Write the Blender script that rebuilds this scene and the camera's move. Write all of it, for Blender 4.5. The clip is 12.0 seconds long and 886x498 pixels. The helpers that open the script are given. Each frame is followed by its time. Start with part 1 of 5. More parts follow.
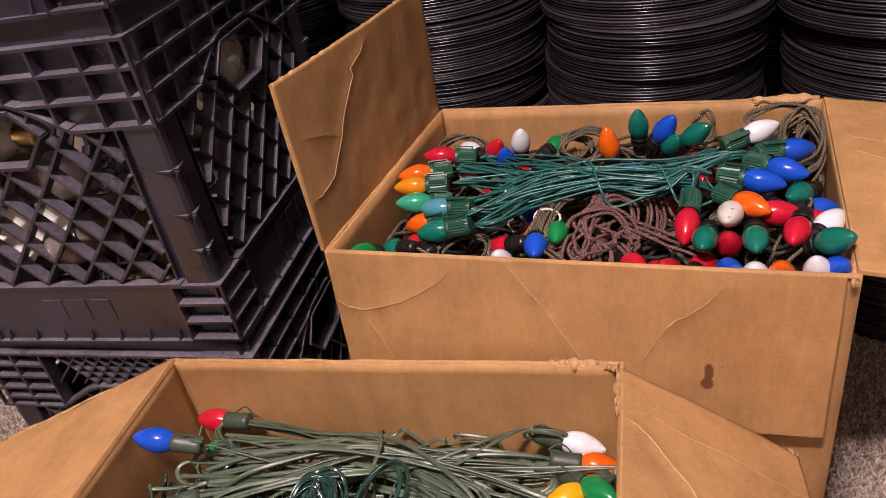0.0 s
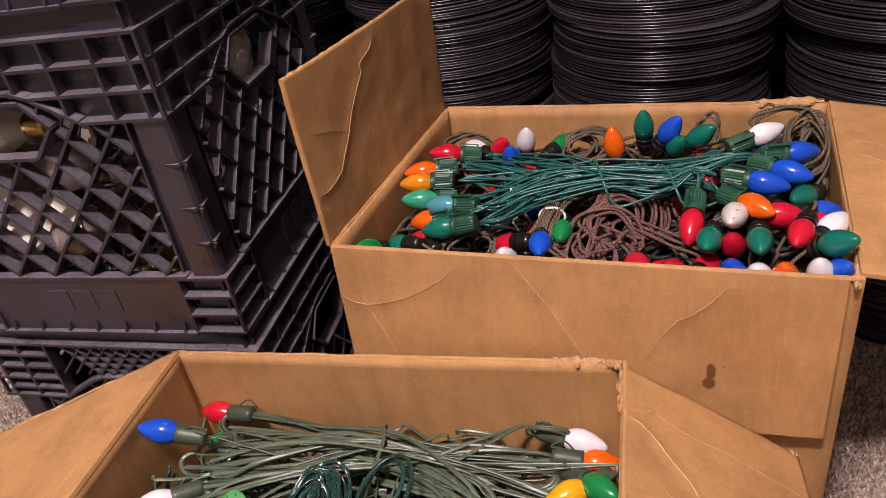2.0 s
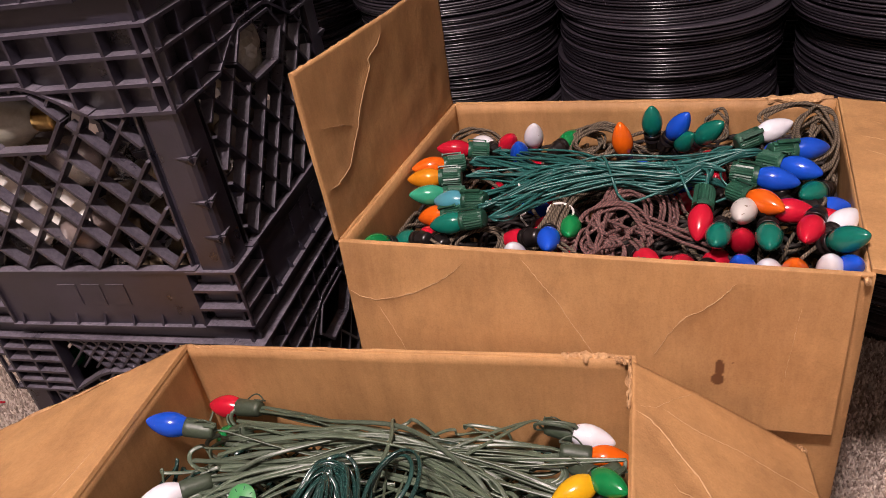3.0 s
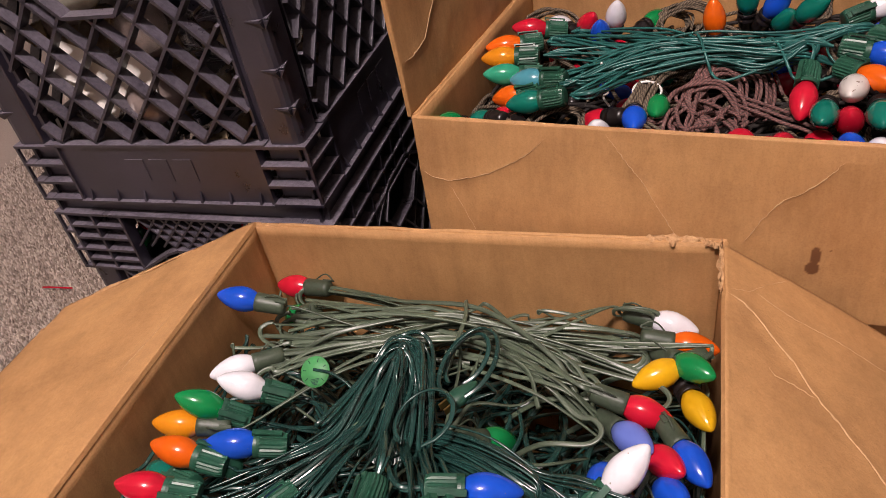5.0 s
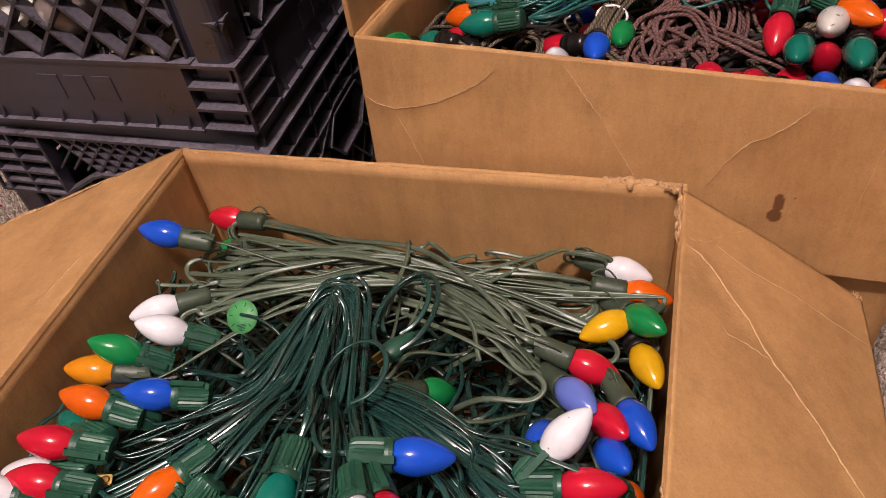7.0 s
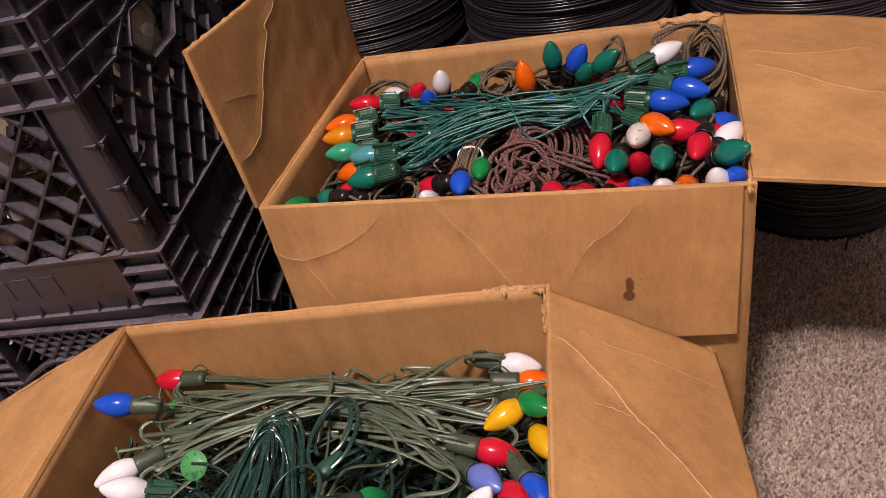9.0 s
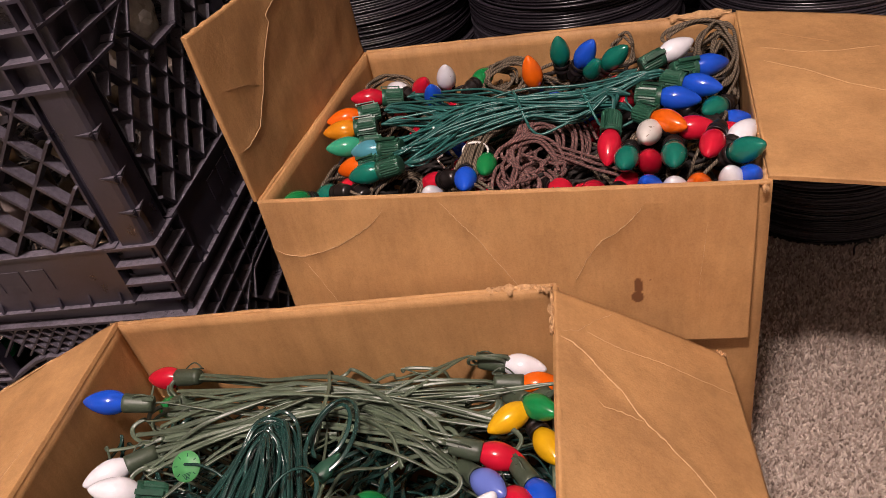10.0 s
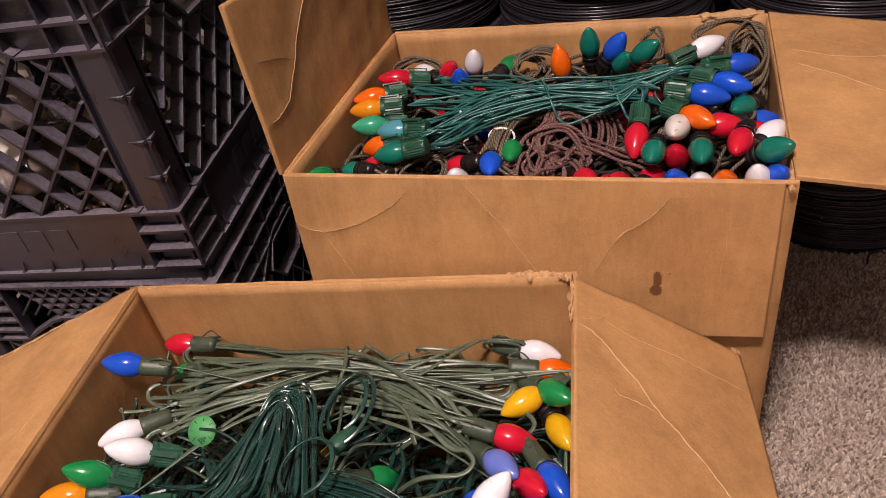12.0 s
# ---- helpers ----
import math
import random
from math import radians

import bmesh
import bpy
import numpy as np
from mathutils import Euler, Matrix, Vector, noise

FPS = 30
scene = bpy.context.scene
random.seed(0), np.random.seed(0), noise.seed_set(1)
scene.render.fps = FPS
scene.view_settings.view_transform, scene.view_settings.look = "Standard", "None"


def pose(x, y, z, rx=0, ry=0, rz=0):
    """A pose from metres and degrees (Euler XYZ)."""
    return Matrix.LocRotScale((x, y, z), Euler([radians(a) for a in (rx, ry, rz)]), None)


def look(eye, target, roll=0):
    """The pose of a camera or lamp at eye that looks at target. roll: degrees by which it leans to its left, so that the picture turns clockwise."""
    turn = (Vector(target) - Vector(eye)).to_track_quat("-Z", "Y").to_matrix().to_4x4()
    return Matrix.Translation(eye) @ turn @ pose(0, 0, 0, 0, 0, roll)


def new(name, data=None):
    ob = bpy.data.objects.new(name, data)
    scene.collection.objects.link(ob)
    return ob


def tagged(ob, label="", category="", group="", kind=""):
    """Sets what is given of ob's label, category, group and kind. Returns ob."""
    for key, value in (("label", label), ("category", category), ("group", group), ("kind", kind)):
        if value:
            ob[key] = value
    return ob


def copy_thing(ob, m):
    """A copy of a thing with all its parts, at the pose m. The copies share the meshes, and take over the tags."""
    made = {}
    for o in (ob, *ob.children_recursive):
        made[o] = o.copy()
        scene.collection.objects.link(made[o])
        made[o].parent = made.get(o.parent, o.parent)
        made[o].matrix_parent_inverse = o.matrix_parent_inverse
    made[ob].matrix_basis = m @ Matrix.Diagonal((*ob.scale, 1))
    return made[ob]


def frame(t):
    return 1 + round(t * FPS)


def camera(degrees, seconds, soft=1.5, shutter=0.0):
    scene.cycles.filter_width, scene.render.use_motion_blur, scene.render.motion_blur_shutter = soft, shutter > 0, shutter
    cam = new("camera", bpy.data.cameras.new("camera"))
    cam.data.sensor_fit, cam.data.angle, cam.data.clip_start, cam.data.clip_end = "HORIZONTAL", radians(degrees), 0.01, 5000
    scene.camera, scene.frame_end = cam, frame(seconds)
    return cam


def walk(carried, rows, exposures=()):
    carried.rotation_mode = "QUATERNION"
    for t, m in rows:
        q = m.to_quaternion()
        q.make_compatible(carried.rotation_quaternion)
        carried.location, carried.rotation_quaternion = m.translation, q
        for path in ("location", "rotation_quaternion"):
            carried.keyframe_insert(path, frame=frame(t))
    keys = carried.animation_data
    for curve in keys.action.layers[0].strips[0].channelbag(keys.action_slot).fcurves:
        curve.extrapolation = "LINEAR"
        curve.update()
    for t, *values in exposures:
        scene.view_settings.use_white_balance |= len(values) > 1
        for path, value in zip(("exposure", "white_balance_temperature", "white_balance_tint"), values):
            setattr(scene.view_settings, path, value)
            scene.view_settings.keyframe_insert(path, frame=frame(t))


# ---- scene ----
cam = camera(59.9, 12.0, 0.4)
PATH = [
    (0, (0.26, 0.016, 0.835), (-0.4, 1.565, -0.245), -10.4),
    (0.5, (0.257, 0.02, 0.833), (-0.391, 1.56, -0.265), -10.3),
    (1, (0.252, 0.014, 0.837), (-0.388, 1.56, -0.258), -9.5),
    (1.5, (0.25, 0.01, 0.836), (-0.401, 1.556, -0.254), -9.3),
    (2, (0.256, 0.01, 0.837), (-0.402, 1.557, -0.247), -9.5),
    (2.5, (0.253, 0.007, 0.836), (-0.41, 1.55, -0.249), -9.4),
    (4.5, (0.247, 0.006, 0.824), (-0.437, 1.517, -0.293), -10.5),
    (5, (0.216, -0.003, 0.792), (-0.535, 1.376, -0.446), -11.1),
    (5.5, (0.192, 0.003, 0.748), (-0.541, 1.231, -0.65), -10.5),
    (6, (0.189, 0.007, 0.737), (-0.503, 1.148, -0.753), -9.3),
    (6.5, (0.193, 0.005, 0.742), (-0.492, 1.142, -0.754), -9.1),
    (7, (0.214, 0.05, 0.774), (-0.421, 1.313, -0.641), -8.6),
    (7.5, (0.24, 0.086, 0.793), (-0.333, 1.468, -0.535), -11.9),
    (7.7, (0.248, 0.078, 0.803), (-0.329, 1.462, -0.52), -13.3),
    (9.3, (0.297, -0.009, 0.853), (-0.252, 1.494, -0.347), -14.4),
    (9.5, (0.297, -0.007, 0.847), (-0.254, 1.5, -0.347), -14.1),
    (10, (0.282, 0.007, 0.834), (-0.261, 1.499, -0.382), -13.6),
    (10.5, (0.273, 0.014, 0.829), (-0.259, 1.487, -0.415), -12.7),
    (11, (0.275, 0.003, 0.836), (-0.261, 1.482, -0.399), -11.6),
    (11.5, (0.272, 0.0, 0.836), (-0.271, 1.486, -0.387), -11.0),
    (12, (0.266, -0.005, 0.834), (-0.284, 1.469, -0.401), -10.6),
]
walk(cam, [(t, look(eye, target, roll)) for t, eye, target, roll in PATH],
     [(0, 0.27, 6450, 14), (2.5, 0.27, 6450, 14), (4.5, 0.28, 6450, 13), (5.0, 0.17, 6450, 11), (5.5, 0.10, 6400, 10), (6.0, 0.01, 6250, 10),
      (6.5, 0.01, 6250, 10), (7.0, 0.06, 6600, 11), (7.5, 0.11, 6600, 12), (9.5, 0.12, 6700, 12), (12.0, 0.15, 6700, 12)])

# ---- light: one ceiling fixture with two bulbs, a little behind the camera ----
world = bpy.data.worlds.new("world")
scene.world = world
world.use_nodes = True
world.node_tree.nodes["Background"].inputs["Color"].default_value = (1.0, 0.82, 0.66, 1)
world.node_tree.nodes["Background"].inputs["Strength"].default_value = 0.003
for lx, ly in ((-0.03, -0.46), (0.13, -0.40)):
    lamp = bpy.data.lights.new("ceiling_bulb", "POINT")
    lamp.energy, lamp.color, lamp.shadow_soft_size = 78.0, (1.0, 0.84, 0.805), 0.045
    new("ceiling_bulb", lamp).location = (lx, ly, 2.22)


# ---- materials ----
def nodes_of(name):
    m = bpy.data.materials.new(name)
    m.use_nodes = True
    nt = m.node_tree
    return m, nt, nt.nodes, nt.links, nt.nodes["Principled BSDF"]


def noise_node(nt, scale, detail=4.0, rough=0.6, coord="Object", stretch=None):
    tc = nt.nodes.new("ShaderNodeTexCoord")
    n = nt.nodes.new("ShaderNodeTexNoise")
    n.inputs["Scale"].default_value, n.inputs["Detail"].default_value, n.inputs["Roughness"].default_value = scale, detail, rough
    if stretch:
        mp = nt.nodes.new("ShaderNodeMapping")
        mp.inputs["Scale"].default_value = stretch
        nt.links.new(tc.outputs[coord], mp.inputs["Vector"])
        nt.links.new(mp.outputs["Vector"], n.inputs["Vector"])
    else:
        nt.links.new(tc.outputs[coord], n.inputs["Vector"])
    return n.outputs["Fac"]


def ramp(nt, fac, *stops):
    r = nt.nodes.new("ShaderNodeValToRGB")
    e = r.color_ramp.elements
    while len(e) < len(stops):
        e.new(0.5)
    for el, (p, c) in zip(e, stops):
        el.position, el.color = p, (*c, 1) if len(c) == 3 else c
    nt.links.new(fac, r.inputs["Fac"])
    return r.outputs["Color"]


def mix(nt, fac, a, b, kind="MIX"):
    m = nt.nodes.new("ShaderNodeMix")
    m.data_type, m.blend_type = "RGBA", kind
    for sock, v in ((m.inputs["Factor"], fac), (m.inputs[6], a), (m.inputs[7], b)):
        if isinstance(v, (int, float)):
            sock.default_value = v
        elif isinstance(v, tuple):
            sock.default_value = (*v, 1)
        else:
            nt.links.new(v, sock)
    return m.outputs[2]


def bump(nt, height, strength, distance, bsdf, after=None):
    b = nt.nodes.new("ShaderNodeBump")
    b.inputs["Strength"].default_value, b.inputs["Distance"].default_value = strength, distance
    nt.links.new(height, b.inputs["Height"])
    if after:
        nt.links.new(after, b.inputs["Normal"])
    nt.links.new(b.outputs["Normal"], bsdf.inputs["Normal"])
    return b.outputs["Normal"]


def cardboard_material():
    m, nt, n, l, b = nodes_of("cardboard")
    big = noise_node(nt, 9.0, 5, 0.65)
    fibre = noise_node(nt, 160.0, 3, 0.7, "Object", (1.0, 1.0, 0.25))
    col = ramp(nt, big, (0.3, (0.370, 0.190, 0.073)), (0.7, (0.535, 0.297, 0.117)))
    col = mix(nt, 0.2, col, ramp(nt, fibre, (0.35, (0.36, 0.19, 0.085)), (0.65, (0.56, 0.335, 0.165))))
    fleck = noise_node(nt, 520.0, 3, 0.75)
    col = mix(nt, 0.26, col, mix(nt, 1.0, col, ramp(nt, fleck, (0.30, (0.55, 0.52, 0.50)), (0.5, (1.0, 1.0, 1.0)), (0.72, (1.28, 1.30, 1.34))), "MULTIPLY"))
    flute = noise_node(nt, 34.0, 3, 0.6, "Object", (1.0, 1.0, 0.12))
    col = mix(nt, 1.0, col, ramp(nt, flute, (0.36, (0.90, 0.89, 0.88)), (0.5, (1.0, 1.0, 1.0)), (0.66, (1.05, 1.05, 1.05))), "MULTIPLY")
    stain = noise_node(nt, 22.0, 6, 0.7)
    col = mix(nt, ramp(nt, stain, (0.52, (0, 0, 0)), (0.78, (0.34, 0.34, 0.34))), col, (0.22, 0.11, 0.045))
    w = n.new("ShaderNodeAttribute")
    w.attribute_name = "wet"
    col = mix(nt, w.outputs["Fac"], col, (0.15, 0.06, 0.022))
    l.new(col, b.inputs["Base Color"])
    b.inputs["Roughness"].default_value = 0.62
    b.inputs["Specular IOR Level"].default_value = 0.35
    n1 = bump(nt, noise_node(nt, 420.0, 3), 0.34, 0.0008, b)
    bump(nt, noise_node(nt, 24.0, 3), 0.30, 0.004, b, n1)
    return m


def torn_material():
    m, nt, n, l, b = nodes_of("torn_cardboard")
    f = noise_node(nt, 240.0, 4, 0.7)
    l.new(ramp(nt, f, (0.3, (0.40, 0.215, 0.095)), (0.7, (0.60, 0.37, 0.18))), b.inputs["Base Color"])
    b.inputs["Roughness"].default_value = 0.85
    bump(nt, f, 0.6, 0.002, b)
    return m


def split_material():
    m, nt, n, l, b = nodes_of("split_paper")
    l.new(ramp(nt, noise_node(nt, 300.0, 3), (0.3, (0.46, 0.28, 0.14)), (0.7, (0.64, 0.43, 0.24))), b.inputs["Base Color"])
    b.inputs["Roughness"].default_value = 0.9
    return m


def crate_material():
    m, nt, n, l, b = nodes_of("black_crate_plastic")
    big = noise_node(nt, 14.0, 6, 0.7)
    fine = noise_node(nt, 260.0, 4, 0.75)
    col = ramp(nt, big, (0.35, (0.010, 0.0085, 0.015)), (0.75, (0.028, 0.024, 0.041)))
    dust_and_light = mix(nt, 0.5, ramp(nt, fine, (0.35, (0, 0, 0)), (0.65, (1, 1, 1))), ramp(nt, big, (0.3, (0.2, 0.2, 0.2)), (0.7, (1, 1, 1))))
    g = n.new("ShaderNodeNewGeometry")
    sep = n.new("ShaderNodeSeparateXYZ")
    l.new(g.outputs["Normal"], sep.inputs["Vector"])
    # upward faces paler: dust, with the light on ledges and rib tops painted in
    up = ramp(nt, sep.outputs["Z"], (0.35, (0.02, 0.02, 0.02)), (0.9, (1.0, 1.0, 1.0)))
    col = mix(nt, mix(nt, 1.0, dust_and_light, up, "MULTIPLY"), col, (0.24, 0.215, 0.26))
    l.new(col, b.inputs["Base Color"])
    l.new(ramp(nt, big, (0.3, (0.24, 0.24, 0.24)), (0.7, (0.44, 0.44, 0.44))), b.inputs["Roughness"])
    b.inputs["Specular IOR Level"].default_value = 1.0
    bump(nt, fine, 0.3, 0.0006, b)
    return m


def disc_material():
    m, nt, n, l, b = nodes_of("black_disc_plastic")
    oi = n.new("ShaderNodeObjectInfo")
    l.new(ramp(nt, oi.outputs["Random"], (0.0, (0.010, 0.008, 0.011)), (1.0, (0.042, 0.036, 0.046))), b.inputs["Base Color"])
    r = ramp(nt, oi.outputs["Random"], (0.0, (0.16, 0.16, 0.16)), (1.0, (0.36, 0.36, 0.36)))
    l.new(r, b.inputs["Roughness"])
    bump(nt, noise_node(nt, 60.0, 4), 0.15, 0.001, b)
    return m


def carpet_material(name="carpet_pile", shade=1.0):
    m, nt, n, l, b = nodes_of(name)
    f = noise_node(nt, 170.0, 3, 0.8)
    g = noise_node(nt, 12.0, 3)
    col = ramp(nt, f, (0.30, (0.26, 0.195, 0.158)), (0.50, (0.50, 0.40, 0.335)), (0.70, (0.74, 0.62, 0.535)))
    col = mix(nt, 0.25, col, ramp(nt, g, (0.3, (0.34, 0.29, 0.26)), (0.7, (0.50, 0.44, 0.40))))
    gi = n.new("ShaderNodeNewGeometry")
    col = mix(nt, 0.75, col, ramp(nt, gi.outputs["Random Per Island"], (0.0, (0.20, 0.150, 0.122)), (0.45, (0.54, 0.435, 0.368)), (1.0, (0.94, 0.83, 0.74))))
    col = mix(nt, 1.0, col, (shade, shade, shade), "MULTIPLY")
    l.new(col, b.inputs["Base Color"])
    b.inputs["Roughness"].default_value = 0.95
    b.inputs["Specular IOR Level"].default_value = 0.1
    bump(nt, f, 0.8, 0.006, b)
    return m


def paint_material(name, rgb):
    m, nt, n, l, b = nodes_of(name)
    f = noise_node(nt, 5.0, 5)
    l.new(ramp(nt, f, (0.3, tuple(c * 0.93 for c in rgb)), (0.7, rgb)), b.inputs["Base Color"])
    b.inputs["Roughness"].default_value = 0.7
    bump(nt, noise_node(nt, 180.0, 3), 0.2, 0.002, b)
    return m


def bulb_material(name, rgb, rough=0.07, chip=0.0):
    """Opaque ceramic paint over glass, with scuffs and small chips."""
    m, nt, n, l, b = nodes_of(name)
    f = noise_node(nt, 55.0, 5, 0.6)
    oi = n.new("ShaderNodeObjectInfo")
    col = ramp(nt, f, (0.35, tuple(c * 0.86 for c in rgb)), (0.65, rgb))
    col = mix(nt, 1.0, col, ramp(nt, oi.outputs["Random"], (0.0, (0.90, 0.90, 0.90)), (1.0, (1.0, 1.0, 1.0))), "MULTIPLY")
    s = noise_node(nt, 210.0, 3, 0.5)
    t = 0.74 - chip
    col = mix(nt, ramp(nt, s, (t, (0, 0, 0)), (t + 0.03, (1, 1, 1))), col, (0.20, 0.15, 0.11))
    l.new(col, b.inputs["Base Color"])
    l.new(ramp(nt, f, (0.35, (rough, rough, rough)), (0.75, (rough + 0.08,) * 3)), b.inputs["Roughness"])
    b.inputs["Specular IOR Level"].default_value = 0.55
    b.inputs["Coat Weight"].default_value = 0.3
    b.inputs["Coat Roughness"].default_value = 0.06
    return m


def plastic_material(name, rgb, rough, dusty=0.3, sheen=0.5):
    m, nt, n, l, b = nodes_of(name)
    f = noise_node(nt, 60.0, 5, 0.65)
    oi = n.new("ShaderNodeObjectInfo")
    col = ramp(nt, f, (0.3, tuple(c * 0.75 for c in rgb)), (0.7, tuple(min(1, c * 1.2) for c in rgb)))
    col = mix(nt, 1.0, col, ramp(nt, oi.outputs["Random"], (0.0, (0.75, 0.75, 0.75)), (1.0, (1.1, 1.1, 1.1))), "MULTIPLY")
    d = noise_node(nt, 300.0, 3, 0.7)
    grey = tuple(0.5 * c + 0.10 for c in rgb)
    col = mix(nt, ramp(nt, d, (0.5, (0, 0, 0)), (0.8, (dusty,) * 3)), col, grey)
    l.new(col, b.inputs["Base Color"])
    b.inputs["Roughness"].default_value = rough
    b.inputs["Specular IOR Level"].default_value = sheen
    bump(nt, d, 0.15, 0.0005, b)
    return m


def braid_material(name, a, c, e):
    """Woven cloth over the cord: two thread colours wound round it, by the cord's own length and girth."""
    m, nt, n, l, b = nodes_of(name)
    uv = n.new("ShaderNodeUVMap")
    sep = n.new("ShaderNodeSeparateXYZ")
    l.new(uv.outputs["UV"], sep.inputs["Vector"])

    def wound(k, turn):
        x = n.new("ShaderNodeMath")
        x.operation = "MULTIPLY_ADD"
        l.new(sep.outputs["X"], x.inputs[0])
        x.inputs[1].default_value = k
        y = n.new("ShaderNodeMath")
        y.operation = "MULTIPLY"
        l.new(sep.outputs["Y"], y.inputs[0])
        y.inputs[1].default_value = turn
        l.new(y.outputs[0], x.inputs[2])
        s = n.new("ShaderNodeMath")
        s.operation = "SINE"
        l.new(x.outputs[0], s.inputs[0])
        h = n.new("ShaderNodeMath")
        h.operation = "MULTIPLY_ADD"
        l.new(s.outputs[0], h.inputs[0])
        h.inputs[1].default_value = h.inputs[2].default_value = 0.5
        return h.outputs[0]
    s1 = wound(1500.0, 6 * math.pi)
    s2 = noise_node(nt, 130.0, 3, 0.6)
    col = mix(nt, ramp(nt, s1, (0.45, (0, 0, 0)), (0.6, (1, 1, 1))), a, c)
    col = mix(nt, ramp(nt, s2, (0.55, (0, 0, 0)), (0.75, (0.7, 0.7, 0.7))), col, e)
    f = noise_node(nt, 40.0, 4)
    col = mix(nt, 1.0, col, ramp(nt, f, (0.3, (0.65, 0.65, 0.65)), (0.7, (1.1, 1.1, 1.1))), "MULTIPLY")
    l.new(col, b.inputs["Base Color"])
    b.inputs["Roughness"].default_value = 0.9
    bump(nt, s1, 0.35, 0.0006, b)
    return m


def metal_material(name, rgb, rough):
    m, nt, n, l, b = nodes_of(name)
    f = noise_node(nt, 90.0, 4)
    l.new(ramp(nt, f, (0.3, tuple(c * 0.6 for c in rgb)), (0.7, rgb)), b.inputs["Base Color"])
    b.inputs["Metallic"].default_value, b.inputs["Roughness"].default_value = 1.0, rough
    return m


def glass_material(name, rgb, rough=0.03):
    m, nt, n, l, b = nodes_of(name)
    b.inputs["Base Color"].default_value = (*rgb, 1)
    b.inputs["Transmission Weight"].default_value, b.inputs["Roughness"].default_value = 1.0, rough
    b.inputs["IOR"].default_value = 1.35
    return m


SPLIT = split_material()
CARD, TORN, CRATE, DISC, CARPET = cardboard_material(), torn_material(), crate_material(), disc_material(), carpet_material()
# bare floor's copy of the carpet, dimmed to carry the tufts' self-shadow
SHADEDCARPET = carpet_material("shaded_carpet", 0.85)
WALLPAINT, CEILPAINT = paint_material("wall_paint", (0.17, 0.145, 0.13)), paint_material("ceiling_paint", (0.40, 0.38, 0.36))
PAINTS = {
    "red": bulb_material("red_bulb_paint", (0.58, 0.010, 0.034)),
    "blue": bulb_material("blue_bulb_paint", (0.010, 0.085, 0.62)),
    "green": bulb_material("green_bulb_paint", (0.006, 0.23, 0.06)),
    "teal": bulb_material("teal_bulb_paint", (0.004, 0.165, 0.12)),
    "mint": bulb_material("faded_green_bulb_paint", (0.03, 0.33, 0.19)),
    "sky": bulb_material("faded_blue_bulb_paint", (0.07, 0.30, 0.38), 0.16),
    "lilac": bulb_material("faded_violet_bulb_paint", (0.14, 0.20, 0.62), 0.16),
    "orange": bulb_material("orange_bulb_paint", (0.78, 0.125, 0.006)),
    "amber": bulb_material("amber_bulb_paint", (0.74, 0.26, 0.010)),
    "yellow": bulb_material("yellow_bulb_paint", (0.76, 0.42, 0.010)),
    "white": bulb_material("white_bulb_paint", (0.86, 0.86, 0.92), 0.14, 0.02),
    "speckled": bulb_material("speckled_white_bulb_paint", (0.74, 0.70, 0.66), 0.3, 0.09),
}
COLOUR_WORDS = {"red": "red", "blue": "blue", "green": "green", "teal": "dark green", "mint": "faded mint green", "sky": "faded sky blue", "lilac": "faded violet blue",
                "orange": "orange", "amber": "amber", "yellow": "yellow", "white": "white", "speckled": "chipped white"}
OLIVE = plastic_material("olive_green_vinyl", (0.090, 0.122, 0.080), 0.37, 0.12, 0.75)
OLIVESOCK = plastic_material("olive_socket_plastic", (0.050, 0.070, 0.044), 0.45)
PINE = plastic_material("pine_green_vinyl", (0.014, 0.054, 0.046), 0.24, 0.08, 1.0)
PINESOCK = plastic_material("pine_socket_plastic", (0.017, 0.080, 0.048), 0.38, 0.2)
SPRUCE = plastic_material("spruce_green_vinyl", (0.022, 0.125, 0.112), 0.34, 0.15, 0.6)
BAKELITE = plastic_material("black_bakelite", (0.012, 0.009, 0.009), 0.28, 0.08)
GAPSHADE = plastic_material("gap_shade_cord", (0.018, 0.012, 0.010), 0.8, 0.3)
BRAID = braid_material("olive_brown_braid", (0.075, 0.055, 0.038), (0.20, 0.155, 0.105), (0.075, 0.068, 0.050))
REDBRAID = braid_material("red_brown_braid", (0.20, 0.090, 0.082), (0.095, 0.052, 0.048), (0.27, 0.17, 0.15))
BRASS = metal_material("brass", (0.78, 0.52, 0.18), 0.32)
DULLBRASS = metal_material("tarnished_brass", (0.30, 0.23, 0.15), 0.5)
CLEAR = glass_material("clear_glass", (0.95, 0.96, 0.95))
GREYGLASS = plastic_material("grey_coated_glass", (0.44, 0.42, 0.34), 0.06, 0.05)
AMBERGLASS = plastic_material("brown_tinted_glass", (0.25, 0.20, 0.185), 0.06, 0.05)
PAPER = paint_material("white_paper", (0.78, 0.75, 0.70))
GREENTAG = plastic_material("green_tag_plastic", (0.05, 0.24, 0.075), 0.45, 0.2)
WHITETIE = paint_material("white_tie_plastic", (0.80, 0.78, 0.74))


